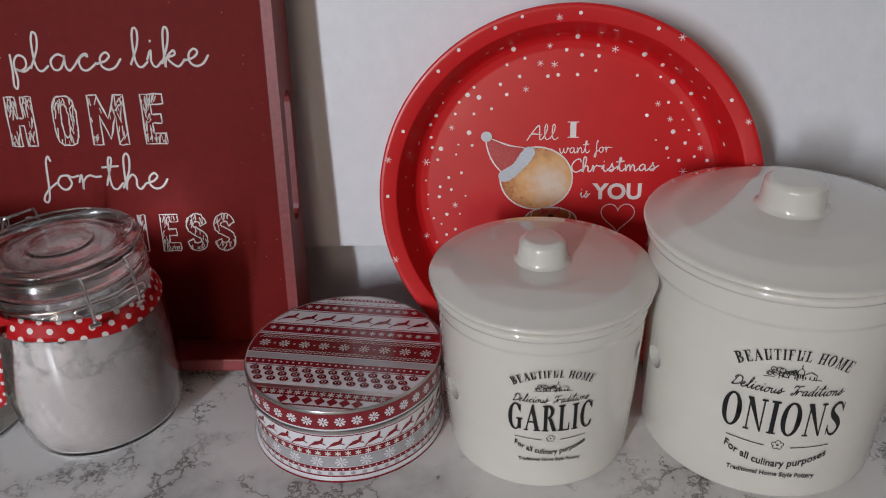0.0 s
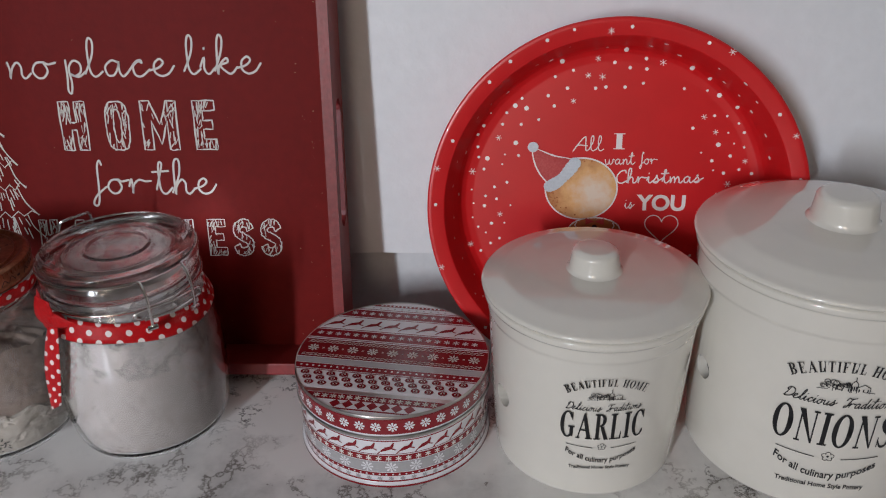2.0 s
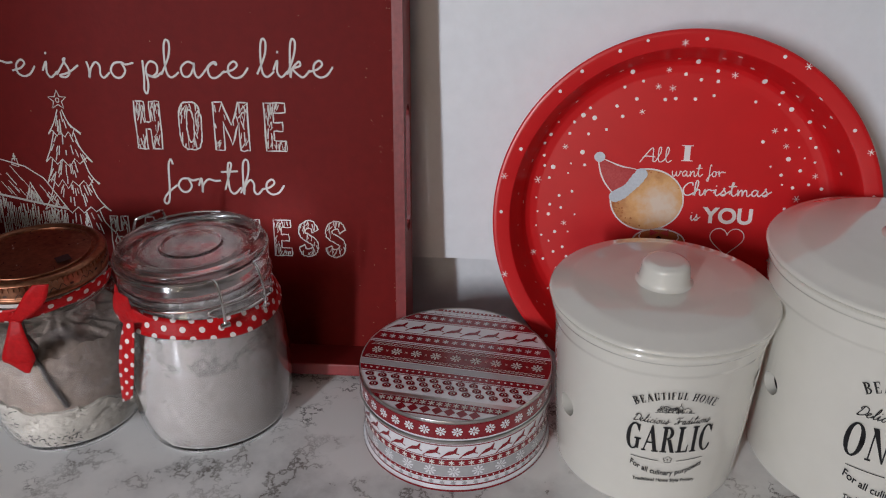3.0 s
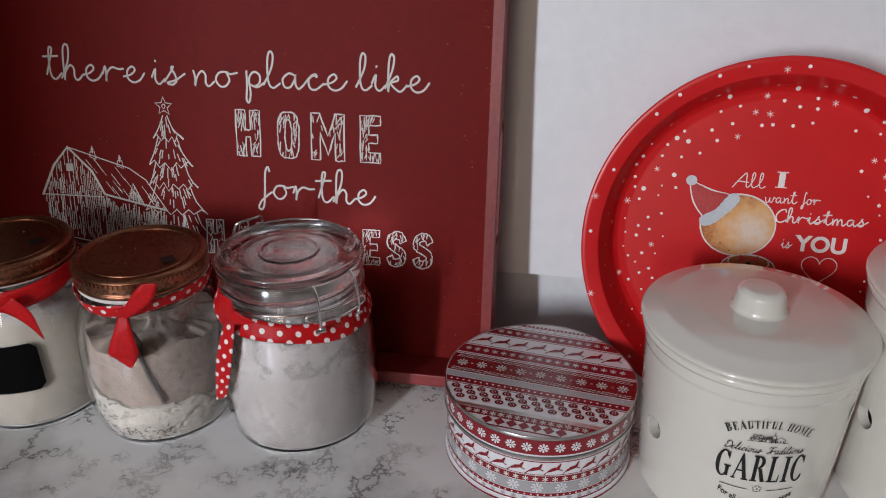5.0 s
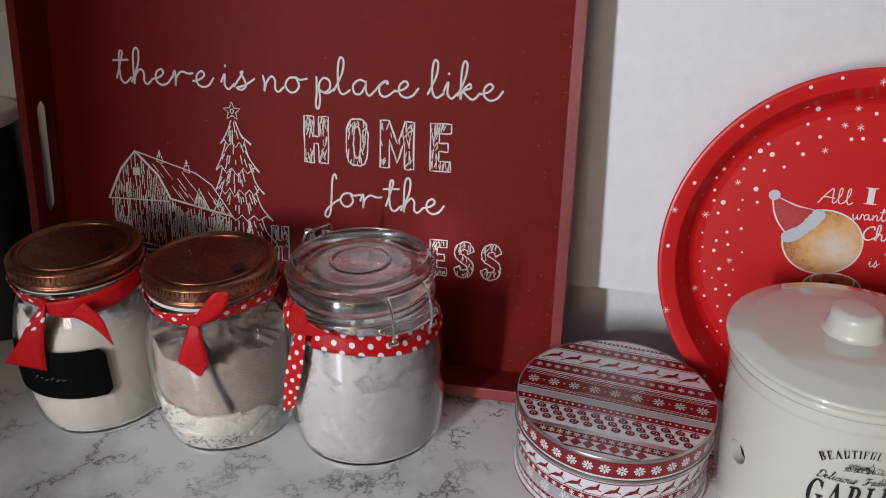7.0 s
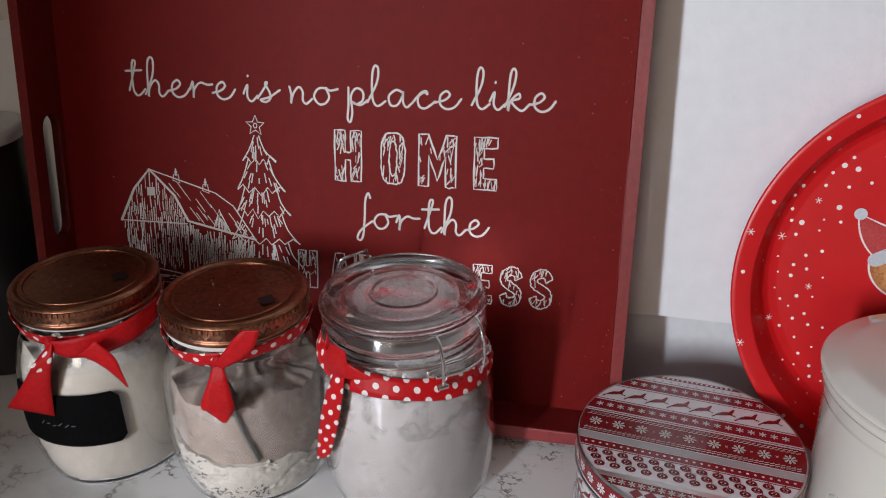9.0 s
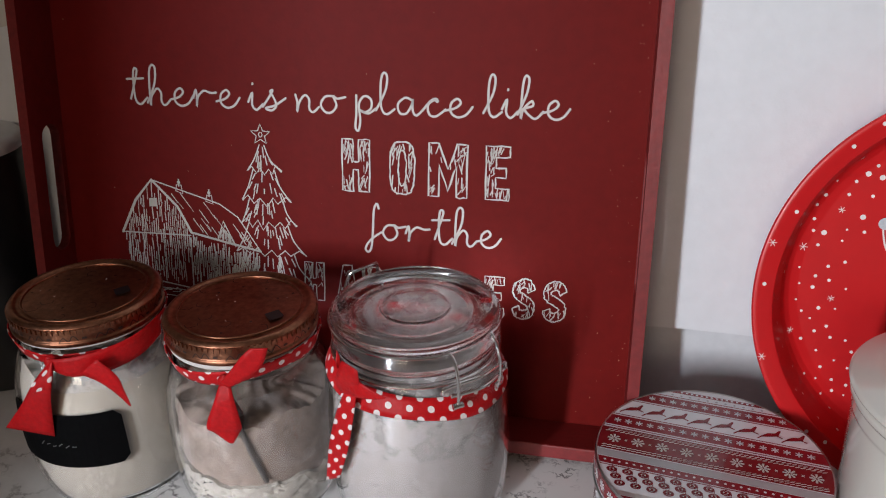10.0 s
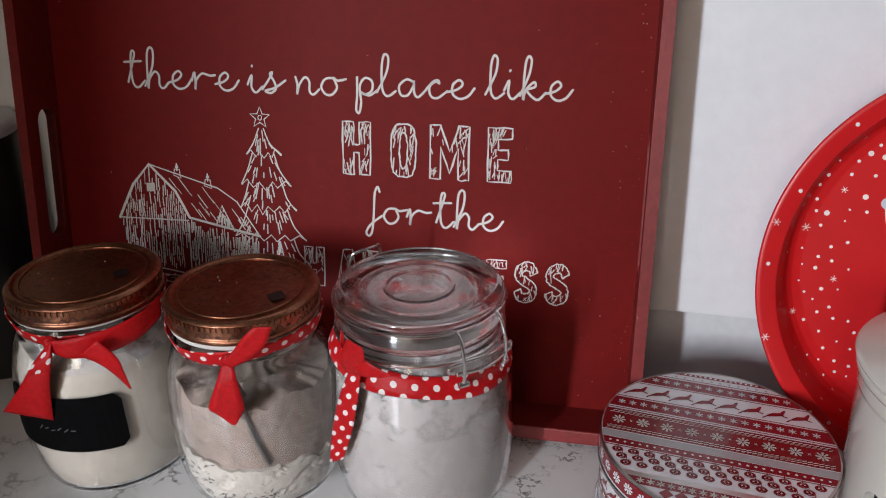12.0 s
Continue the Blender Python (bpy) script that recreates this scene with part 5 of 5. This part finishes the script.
    bm.faces.new(rings[-1])
    return bm


def film(prof, gap, z0, z1, wave=0.0, n=96, m=14):
    """A thin coat on the inside of the glass between two heights, with a wavy lower edge."""
    bm = bmesh.new()
    rings = []
    for i in range(m + 1):
        ring = []
        for k in range(n):
            a = 2 * math.pi * k / n
            low = z0 + wave * (math.cos(a - 1.25) + 0.35 * math.sin(3 * a + 1) + 0.5 * noise.noise((math.cos(a) * 5, math.sin(a) * 5, 0.3)))
            z = low + (z1 - low) * i / m
            r = radius_at(prof, z) - gap
            ring.append(bm.verts.new((r * math.cos(a), r * math.sin(a), z)))
        rings.append(ring)
    for a, b in zip(rings, rings[1:]):
        for k in range(n):
            j = (k + 1) % n
            bm.faces.new((a[k], a[j], b[j], b[k]))
    return bm


part("flour", contents(prof_one, 0.0033, lambda a: 0.1125 + 0.003 * math.sin(2 * a + 1) + 0.003 * math.sin(5 * a), 0.008, 2.0), M_PACKED, jar_one, "packed white flour with a lumpy top")
part("dust_film", film(prof_one, 0.0031, 0.104, 0.124), M_MIST, jar_one)
def flour_level(a):
    """Uneven top of the white flour, higher towards one side."""
    return 0.0490 - 0.008 * math.cos(a) + 0.0022 * math.sin(5 * a) + 0.006 * noise.noise((3 * math.cos(a), 3 * math.sin(a), 2.0)) + 0.003 * noise.noise((11 * math.cos(a), 11 * math.sin(a), 5.0))


def powder_level(a):
    """Lumpy top of the shade-brown powder above it."""
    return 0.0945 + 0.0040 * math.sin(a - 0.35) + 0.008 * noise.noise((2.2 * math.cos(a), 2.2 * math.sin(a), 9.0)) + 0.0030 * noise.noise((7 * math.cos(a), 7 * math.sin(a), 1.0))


part("flour", contents(prof_two, 0.0033, flour_level, 0.0010, 5.0, rough=0.0022), M_FLOUR, jar_two, "crusted white flour in the bottom of the jar")
part("shaded_top_powder", contents(prof_two, 0.0060, powder_level, 0.0045, 5.0, lambda a: flour_level(a) - 0.006, rough=0.0008, hollow=0.0010), M_SHADED_TOP, jar_two, "upper powder on the flour, its shade put into a brown colour")
part("dust_film", film(prof_two, 0.0031, 0.058, 0.112, 0.004), M_FILM, jar_two, "thin patchy dust on the glass")


def lump_level(a):
    """Top of the white sugar: it has slid away from the glass on one side."""
    slide = math.exp(-((a - 3.95) / 0.42) ** 2) + 0.35 * math.exp(-((a - 4.75) / 0.20) ** 2)
    return 0.1165 + 0.0025 * math.sin(a * 2 + 0.4) - slide * (0.026 + 0.016 * noise.noise((6 * math.cos(a), 6 * math.sin(a), 3.0)) + 0.010 * noise.noise((19 * math.cos(a), 19 * math.sin(a), 8.0)))


part("sugar", contents(prof_three, 0.0036, lump_level, 0.004, 9.0, rough=0.0006, hollow=0.0008), M_SUGAR, jar_three, "lumpy white sugar")
part("dust_film", film(prof_three, 0.0032, 0.112, 0.1370), M_NECK, jar_three)
part("sugar_coat", film(prof_three, 0.0032, 0.080, 0.110, n=128, m=16), M_COAT, jar_three, "white sugar smeared on the inside of the glass")
part("lid_dust", lathe([(0, 0.1518), (0.020, 0.1518), (0.0330, 0.1518)], 48), M_FROST, jar_three, "thin dust under the glass lid")

# dark flecks on the part-full jar's glass, painting in shaded gaps between grains
rng = random.Random(21)
bm = bmesh.new()
for i in range(230):
    a = rng.choice((rng.uniform(-2.8, -1.7), rng.uniform(-2.6, -1.8), rng.uniform(-1.7, -1.0)))
    z = 0.008 + (0.042 * rng.random() ** 1.2 if a < -1.7 else 0.020 * rng.random() ** 1.5)
    r = radius_at(prof_two, z) - 0.0030
    g = bmesh.ops.create_icosphere(bm, subdivisions=1, radius=1.0)
    bmesh.ops.transform(bm, matrix=Matrix.Translation((r * math.cos(a), r * math.sin(a), z)) @ Matrix.Rotation(a, 4, "Z") @ Matrix.Rotation(rng.uniform(-0.7, 1.1), 4, "X") @ Matrix.Diagonal((0.0003, rng.uniform(0.0006, 0.0024), rng.uniform(0.0003, 0.0006), 1)), verts=g["verts"])
tagged(part("gap_flecks", bm, M_GAP_DARK, jar_two, "dark flecks painted for the shaded gaps between clinging flour grains"), kind="stuff")

# a few grey flecks for shaded gaps low in the clip jar's sugar
bm = bmesh.new()
for i in range(70):
    a = rng.choice((rng.gauss(-2.05, 0.22), rng.gauss(-1.75, 0.35)))
    z = rng.choice((rng.uniform(0.014, 0.034), rng.uniform(0.034, 0.075)))
    r = radius_at(prof_three, z) - 0.0030
    size = rng.uniform(0.3, 1.0) * (1.0 if z < 0.034 else 0.6)
    g = bmesh.ops.create_icosphere(bm, subdivisions=1, radius=1.0)
    bmesh.ops.transform(bm, matrix=Matrix.Translation((r * math.cos(a), r * math.sin(a), z)) @ Matrix.Rotation(a, 4, "Z") @ Matrix.Rotation(rng.uniform(-0.5, 0.5), 4, "X") @ Matrix.Diagonal((0.0003, 0.0015 * size, 0.0006 * size, 1)), verts=g["verts"])
tagged(part("gap_flecks", bm, M_GAP_GREY, jar_three, "grey flecks painted for the shaded gaps between clumps of sugar"), kind="stuff")

M_MARK = material("dark_pressed_copper", (0.055, 0.022, 0.014), 0.7, spread=0.1)
M_SPOON = material("dull_spoon_steel", (0.20, 0.19, 0.185), 0.45, 1.0, spread=0.1)
# lids: knurled band, pale seal, black patch painting the straw hole's dark, pressed marks
for top, cover, r, z0, hole in ((jar_one, lid_one, 0.0492, 0.1370, (0.0255, 0.004)), (jar_two, lid_two, 0.0490, 0.1368, (0.0275, -0.009))):
    bm = bmesh.new()
    n = 84
    for k in range(n):
        a = 2 * math.pi * k / n
        m = pose(0, 0, 0, 0, 0, math.degrees(a)) @ Matrix.Translation((r + 0.0002, 0, z0 + 0.0112))
        g = bmesh.ops.create_cube(bm, size=1.0)
        bmesh.ops.transform(bm, matrix=m @ Matrix.Diagonal((0.0016, 0.0016, 0.0032, 1)), verts=g["verts"])
    part("knurled_band", bm, M_COPPER, cover, "", False)
    seal = 0.0016 if top is jar_one else 0.0034
    part("pale_seal", lathe(rounded([(r - 0.004, z0 - seal), (r - 0.0006, z0 - seal), (r - 0.0002, z0 - 0.0004), (r - 0.004, z0 - 0.0002)], 0.0006, 3), 72), M_SEAL, top, "pale rim below the lid")
    part("pressed_ring", tube([((r - 0.009) * math.cos(a), (r - 0.009) * math.sin(a), z0 + 0.0148) for a in np.linspace(0, 2 * math.pi, 73)[:-1]], 0.0007, None, 8, True), M_COPPER, cover)
    part("straw_hole_patch", Ink().poly([(hole[0] - 0.0068, hole[1]), (hole[0], hole[1] - 0.0072), (hole[0] + 0.0068, hole[1]), (hole[0], hole[1] + 0.0072)]).lay(lambda u, v: (u, v, z0 + 0.0155)), M_BLACK, cover, "flat black diamond patch painted for the dark hole in the lid", False)
    crumbs = bmesh.new()
    for k in range(6):
        a, q = rng.uniform(0, 2 * math.pi), (r - 0.008) * math.sqrt(rng.random())
        g = bmesh.ops.create_icosphere(crumbs, subdivisions=1, radius=1.0)
        bmesh.ops.transform(crumbs, matrix=Matrix.Translation((q * math.cos(a), q * math.sin(a), z0 + 0.0150)) @ Matrix.Diagonal((rng.uniform(0.0002, 0.0005), rng.uniform(0.0002, 0.0004), 0.0003, 1)), verts=g["verts"])
    tagged(part("flour_crumbs", crumbs, M_CHALK, cover, "a few white specks of flour"), kind="stuff")
    ink = Ink()
    for k in range(14):
        u = 2 * math.pi * r * k / 14
        ink.stroke(smooth_line([(u, 0.0040), (u + 0.003, 0.0075), (u + 0.006, 0.0045), (u + 0.009, 0.0085), (u + 0.012, 0.0050)], 3), 0.0006)
        ink.stroke([(u + 0.015, 0.0062), (u + 0.0165, 0.0062)], 0.0016)
    printed("pressed_marks", ink, lambda u, v, r=r, z0=z0: ((r + 0.0002) * math.cos(u / r), (r + 0.0002) * math.sin(u / r), z0 + v), M_MARK, cover, "dark pressed scroll marks")
    # the same marks, fainter, on the flat of the lid
    ink = Ink()
    for k in range(9):
        a = 2 * math.pi * k / 9 + 0.3
        for q in (r * 0.50, r * 0.72):
            c = (q * math.cos(a + q * 9), q * math.sin(a + q * 9))
            if math.hypot(c[0] - hole[0], c[1] - hole[1]) < 0.012:
                continue
            if rng.random() < 0.35:
                ink.poly([(c[0] - 0.0011, c[1]), (c[0], c[1] - 0.0011), (c[0] + 0.0011, c[1]), (c[0], c[1] + 0.0011)])
            else:
                ink.stroke(smooth_line([(c[0] + 0.0045 * math.cos(a + s), c[1] + 0.0045 * math.sin(a + s) * (1 if i % 2 else 0.7)) for i, s in enumerate((0, 0.8, 1.6, 2.4, 3.2))], 3), 0.0005)
    part("pressed_top_marks", ink.lay(lambda u, v: (u, v, z0 + 0.0154)), M_MARK, cover, "fine dark lines pressed into the lid", False)


part("spoon_handle", tube([(0.004, -0.0400, 0.126), (0.012, -0.0490, 0.100), (0.0195, -0.0505, 0.076), (0.0265, -0.0480, 0.050)], 0.0016), M_SPOON, jar_two, "thin metal spoon handle")
spoon = lathe([(0, -0.012), (0.0024, -0.010), (0.0036, 0.0), (0.0024, 0.010), (0, 0.012)], 12)
bmesh.ops.transform(spoon, matrix=pose(0.0095, -0.0468, 0.1075, 17, -18, 0), verts=spoon.verts)
part("spoon_grip", spoon, M_SPOON, jar_two)

# the chalkboard label
def label_patch():
    ink = Ink()
    w, h, c = 0.0880, 0.0415, 0.005
    pts = []
    for sx, sy, a0 in ((1, 1, 0), (-1, 1, 90), (-1, -1, 180), (1, -1, 270)):
        for a in np.linspace(a0, a0 + 90, 5):
            pts.append((sx * (w / 2 - c) + c * math.cos(radians(a)), sy * (h / 2 - c) + c * math.sin(radians(a))))
    n = 20
    xs = np.linspace(-w / 2, w / 2, n + 1)
    for a, b in zip(xs, xs[1:]):
        def half(x):
            d = abs(x) - (w / 2 - c)
            return h / 2 - (c - math.sqrt(max(c * c - d * d, 0)) if d > 0 else 0)
        rows = np.linspace(-1, 1, 7)
        for p, q in zip(rows, rows[1:]):
            ink.poly([(a, half(a) * p), (b, half(b) * p), (b, half(b) * q), (a, half(a) * q)])
    return ink


LABEL_TURN = radians(-91)


def on_jar_one(lift):
    def onto(u, v):
        z = 0.0700 + v
        r = radius_at(prof_one, z) + lift
        a = LABEL_TURN + u / 0.0576
        return r * math.cos(a), r * math.sin(a), z
    return onto


label_ob = printed("chalk_label", label_patch(), on_jar_one(0.0004), M_SLATE, jar_one, "black chalkboard label with faint chalk marks")
M_FAINT = material("faint_chalk", (0.16, 0.16, 0.16), 0.9, spread=0.2)
ink = Ink()
for i in range(6):
    ink.stroke([(-0.012 + 0.0045 * i, -0.004 + 0.001 * (i % 2)), (-0.0095 + 0.0045 * i, -0.001 - 0.001 * (i % 3))], 0.0007)
printed("chalk_marks", ink, on_jar_one(0.0007), M_FAINT, label_ob)


# ---- ribbons ----
def ribbon(rows, mat, parent, name, label="", thick=0.0005, steps=5):
    """A cloth strip through rows of (middle, across): across is the half-width vector."""
    mids = smooth_line([r[0] for r in rows], steps)
    sides = smooth_line([r[1] for r in rows], steps)
    bm = bmesh.new()
    uv = bm.loops.layers.uv.new("uv")
    length, last, grid = 0.0, None, []
    for p, s in zip(mids, sides):
        if last is not None:
            length += float(np.linalg.norm(p - last))
        last = p
        half = float(np.linalg.norm(s))
        grid.append([(bm.verts.new(tuple(p + s * f)), (length, half * f)) for f in (-1, -0.5, 0, 0.5, 1)])
    for a, b in zip(grid, grid[1:]):
        for k in range(4):
            quad = (a[k], a[k + 1], b[k + 1], b[k])
            f = bm.faces.new([q[0] for q in quad])
            for loop, q in zip(f.loops, quad):
                loop[uv].uv = q[1]
    bm.normal_update()
    me = bpy.data.meshes.new(name)
    bm.to_mesh(me)
    bm.free()
    me.materials.append(mat)
    me.shade_smooth()
    ob = new(name, me)
    ob.parent = parent
    mod = ob.modifiers.new("cloth", "SOLIDIFY")
    mod.thickness, mod.offset = thick, 1.0
    if label:
        tagged(ob, label)
    return ob


def polar(r, deg, z):
    return np.array((r * math.cos(radians(deg)), r * math.sin(radians(deg)), z))


def neck_band(parent, r, z, half, mat, flare=0.0, wave=0.002, turn=0.0, a0=0, a1=360, label=""):
    rows = []
    for k in range(25):
        a = a0 + (a1 - a0) * k / 24
        rows.append((polar(r, a, z + wave * math.sin(radians(a * 2 + turn))), polar(flare, a, half * (1 + 0.12 * math.sin(radians(a * 5 + turn))))))
    return ribbon(rows, mat, parent, "ribbon_band", label, steps=3)


def knot(parent, r, deg, z, size):
    bm = bmesh.new()
    bmesh.ops.create_uvsphere(bm, u_segments=16, v_segments=10, radius=1.0)
    for v in bm.verts:
        v.co *= 1 + 0.16 * noise.noise(v.co * 2.3 + Vector((deg, 0, 0)))
    bmesh.ops.transform(bm, matrix=Matrix.Translation(polar(r, deg, z)) @ Matrix.Rotation(radians(deg), 4, "Z") @ Matrix.Diagonal((size * 0.6, size * 0.85, size, 1)), verts=bm.verts)
    part("ribbon_knot", bm, M_SATIN, parent)


def tail(parent, start, steps, mat, name="ribbon_tail", label=""):
    """steps: (sideways, out, up, half-width, turn of the width in degrees) from the knot, in the jar's tangent frame."""
    r, deg, z = start
    tang = np.array((-math.sin(radians(deg)), math.cos(radians(deg)), 0))
    rad = np.array((math.cos(radians(deg)), math.sin(radians(deg)), 0))
    up = np.array((0, 0, 1.0))
    rows = []
    for s, o, u, w, turn in steps:
        c, q = math.cos(radians(turn)), math.sin(radians(turn))
        rows.append((polar(r, deg, z) + tang * s + rad * o + up * u, (tang * c + up * q) * w))
    return ribbon(rows, mat, parent, name, label)


# flour jar: wide plain drape, knot, and a broad tail
neck_band(jar_one, 0.0500, 0.1303, 0.0050, M_RIBBON, 0.0016, 0.002, 40, label="red ribbon with white dots round the neck")
K1 = (0.0540, -83, 0.1300)
knot(jar_one, *K1, 0.0058)
tail(jar_one, K1, [(0.000, 0.002, 0.000, 0.004, 40), (-0.005, 0.006, -0.010, 0.0075, 20), (-0.013, 0.008, -0.027, 0.0110, 12), (-0.024, 0.006, -0.052, 0.0165, -10)], M_SATIN, label="broad red ribbon tail hanging over the label")
tail(jar_one, K1, [(0.000, 0.0035, 0.001, 0.004, 40), (-0.004, 0.0075, -0.008, 0.0072, 22), (-0.008, 0.0085, -0.017, 0.0086, 14)], M_RIBBON, "ribbon_fold", "dotted face of the ribbon folded over")
tail(jar_one, K1, [(0.000, 0.003, 0.000, 0.004, 95), (0.014, 0.004, -0.001, 0.0070, 88), (0.034, -0.004, 0.000, 0.0085, 85), (0.050, -0.020, 0.003, 0.0085, 85), (0.055, -0.042, 0.005, 0.0075, 85)], M_SATIN, label="plain red side of the ribbon, draped sideways")
tail(jar_one, K1, [(0.026, 0.004, 0.000, 0.0090, 40), (0.036, 0.003, -0.009, 0.0070, 20), (0.041, 0.001, -0.020, 0.0034, 22), (0.0445, -0.002, -0.034, 0.0004, 25)], M_SATIN, label="pointed red ribbon end")

# part-full jar: narrow dotted band, a knot and two tails
neck_band(jar_two, 0.0496, 0.1290, 0.0052, M_RIBBON, 0.0016, 0.0030, 150, label="red ribbon with white dots round the neck")
K2 = (0.0540, -78, 0.1290)
knot(jar_two, *K2, 0.0054)
tail(jar_two, K2, [(0.000, 0.003, 0.000, 0.0035, 10), (-0.001, 0.006, -0.011, 0.0065, 5), (-0.003, 0.007, -0.028, 0.0108, 0), (-0.002, 0.006, -0.034, 0.0075, 0), (-0.0005, 0.006, -0.0420, 0.0012, 0)], M_SATIN, label="plain red ribbon tail ending in a point")
tail(jar_two, K2, [(0.000, 0.003, 0.000, 0.0030, -40), (0.010, 0.006, 0.009, 0.0052, -40), (0.020, 0.008, 0.020, 0.0066, -30), (0.0255, 0.008, 0.029, 0.0052, 0)], M_SATIN, label="plain red ribbon tail standing up over the lid")

# clip-top jar: broad dotted band that slips lower towards the back
rows = []
for k in range(25):
    a = 15.0 * k
    rows.append((polar(0.0570, a, 0.1195 - 0.0065 * math.cos(radians(a + 12)) + 0.0012 * math.sin(radians(3 * a))), polar(-0.0030, a, 0.0066 * (1 + 0.10 * math.sin(radians(a * 5))))))
ribbon(rows, M_RIBBON, jar_three, "ribbon_band", "broad red ribbon with white dots round the neck", steps=3)
K3 = (0.0590, -127, 0.1285)
knot(jar_three, *K3, 0.0066)
tail(jar_three, K3, [(0.000, 0.004, 0.000, 0.0045, 10), (-0.004, 0.007, -0.018, 0.0070, 6), (-0.010, 0.009, -0.044, 0.0080, 8), (-0.020, 0.007, -0.076, 0.0076, 34)], M_RIBBON, label="dotted red ribbon tail hanging down the glass")
tail(jar_three, K3, [(-0.001, 0.004, -0.003, 0.0060, 10), (0.003, 0.009, 0.008, 0.0098, 12), (0.007, 0.012, 0.019, 0.0085, 10), (0.009, 0.012, 0.026, 0.0060, -10)], M_SATIN, label="plain red loop standing at the knot")
tail(jar_three, K3, [(0.004, 0.009, 0.009, 0.0070, 80), (0.014, 0.011, 0.010, 0.0060, 75), (0.024, 0.010, 0.010, 0.0030, 75), (0.032, 0.009, 0.011, 0.0004, 80)], M_SATIN, label="plain red ribbon end with a point")
tail(jar_three, K3, [(0.000, 0.004, 0.002, 0.0050, 80), (-0.008, 0.004, 0.008, 0.0055, 110), (-0.012, 0.000, 0.020, 0.0020, 120)], M_SATIN)

# wire clip of the clip-top jar
CLASP = -49


def clip_wire():
    # hoop that lies round the lid and bends down into two arms
    pts = []
    for a in np.linspace(CLASP + 18, CLASP + 342, 60):
        pts.append(polar(0.0546, a, 0.1530))
    first = [polar(0.0606, CLASP + 16, 0.1192), polar(0.0622, CLASP + 16, 0.1262), polar(0.0618, CLASP + 16, 0.1380), polar(0.0590, CLASP + 16.5, 0.1490)]
    last = [polar(0.0590, CLASP - 16.5, 0.1490), polar(0.0618, CLASP - 16, 0.1380), polar(0.0622, CLASP - 16, 0.1262), polar(0.0606, CLASP - 16, 0.1192)]
    part("wire_hoop", tube(smooth_line(first + pts + last, 2), 0.00115), M_WIRE, jar_three, "bent steel wire hoop round the lid")
    part("neck_wire", tube([polar(0.0546, a, 0.1325) for a in np.linspace(0, 360, 61)[:-1]], 0.0010, None, 8, True), M_WIRE, jar_three)
    lever = [polar(0.0608, CLASP - 22, 0.1292), polar(0.0616, CLASP - 25, 0.1315), polar(0.0610, CLASP - 22, 0.1346), polar(0.0622, CLASP, 0.1352), polar(0.0615, CLASP + 20, 0.1330), polar(0.0620, CLASP + 23, 0.1298), polar(0.0615, CLASP + 20, 0.1270), polar(0.0626, CLASP, 0.1276), polar(0.0613, CLASP - 20, 0.1280)]
    part("clasp_lever", tube(smooth_line(lever, 5), 0.00125), M_WIRE, jar_three, "looped steel wire lever")
    back = CLASP + 180
    hinge = [polar(0.0560, back - 14, 0.1312), polar(0.0600, back - 14, 0.1462), polar(0.0570, back - 12, 0.1612), polar(0.0540, back - 8, 0.1642), polar(0.0540, back + 8, 0.1642), polar(0.0570, back + 12, 0.1612), polar(0.0600, back + 14, 0.1462), polar(0.0560, back + 14, 0.1312)]
    part("hinge_wire", tube(smooth_line(hinge, 4), 0.00115), M_WIRE, jar_three)
    for s in (-1, 1):
        bm = lathe(rounded([(0, -0.0035), (0.0019, -0.0035), (0.0019, 0.0035), (0, 0.0035)], 0.0006, 2), 12)
        m = Matrix.Translation(polar(0.0612, CLASP + s * 16, 0.1200)) @ Matrix.Rotation(radians(CLASP + s * 16), 4, "Z") @ Matrix.Rotation(radians(90), 4, "X")
        bmesh.ops.transform(bm, matrix=m, verts=bm.verts)
        part("wire_eye", bm, M_WIRE, jar_three)


clip_wire()

# ---- beside the tray: dark canister and wall tiles ----
canister_top = thing("black_canister", pose(-0.660, 0.603, 0), "tall black canister with a grey lid, beside the tray", "canister")
part("body", lathe(rounded([(0, 0), (0.046, 0), (0.049, 0.003), (0.049, 0.204), (0.047, 0.207), (0, 0.207)], 0.003, 4), 64), M_BLACK, canister_top)
part("lid", lathe(rounded([(0.040, 0.2065), (0.0495, 0.2065), (0.0500, 0.214), (0.047, 0.218), (0.030, 0.219), (0, 0.219)], 0.002, 4), 64), M_BAND, canister_top, "dull grey lid")
M_TILE = material("glazed_tile", (0.74, 0.72, 0.68), 0.2, spread=0.04, scale=20, coat=0.3)
M_SPOT = material("brown_glaze_spot", (0.10, 0.07, 0.04), 0.3, spread=0.2)
for i in range(3):
    for k in range(2):
        x0, z0 = -1.06 + 0.153 * i, 0.068 + 0.153 * k
        t = thing("wall_tile", pose(x0, WALL_Y - 0.0015, z0), "white glazed wall tile with brown spots" if k else "plain white glazed wall tile", "tile", "wall tiles")
        part("glazed_face", box_bm(0, 0.150, -0.006, 0.0, 0, 0.150, 0.0012), M_TILE, t, "", False)
        if k:
            rg = random.Random(i)
            ink = Ink()
            for j in range(9):
                ink.dot((rg.uniform(0.05, 0.144), rg.uniform(0.012, 0.10)), rg.uniform(0.003, 0.0055), 12, rg.uniform(0.7, 1.2))
            printed("brown_spots", ink, lambda u, v: (u, -0.0064, v), M_SPOT, t)
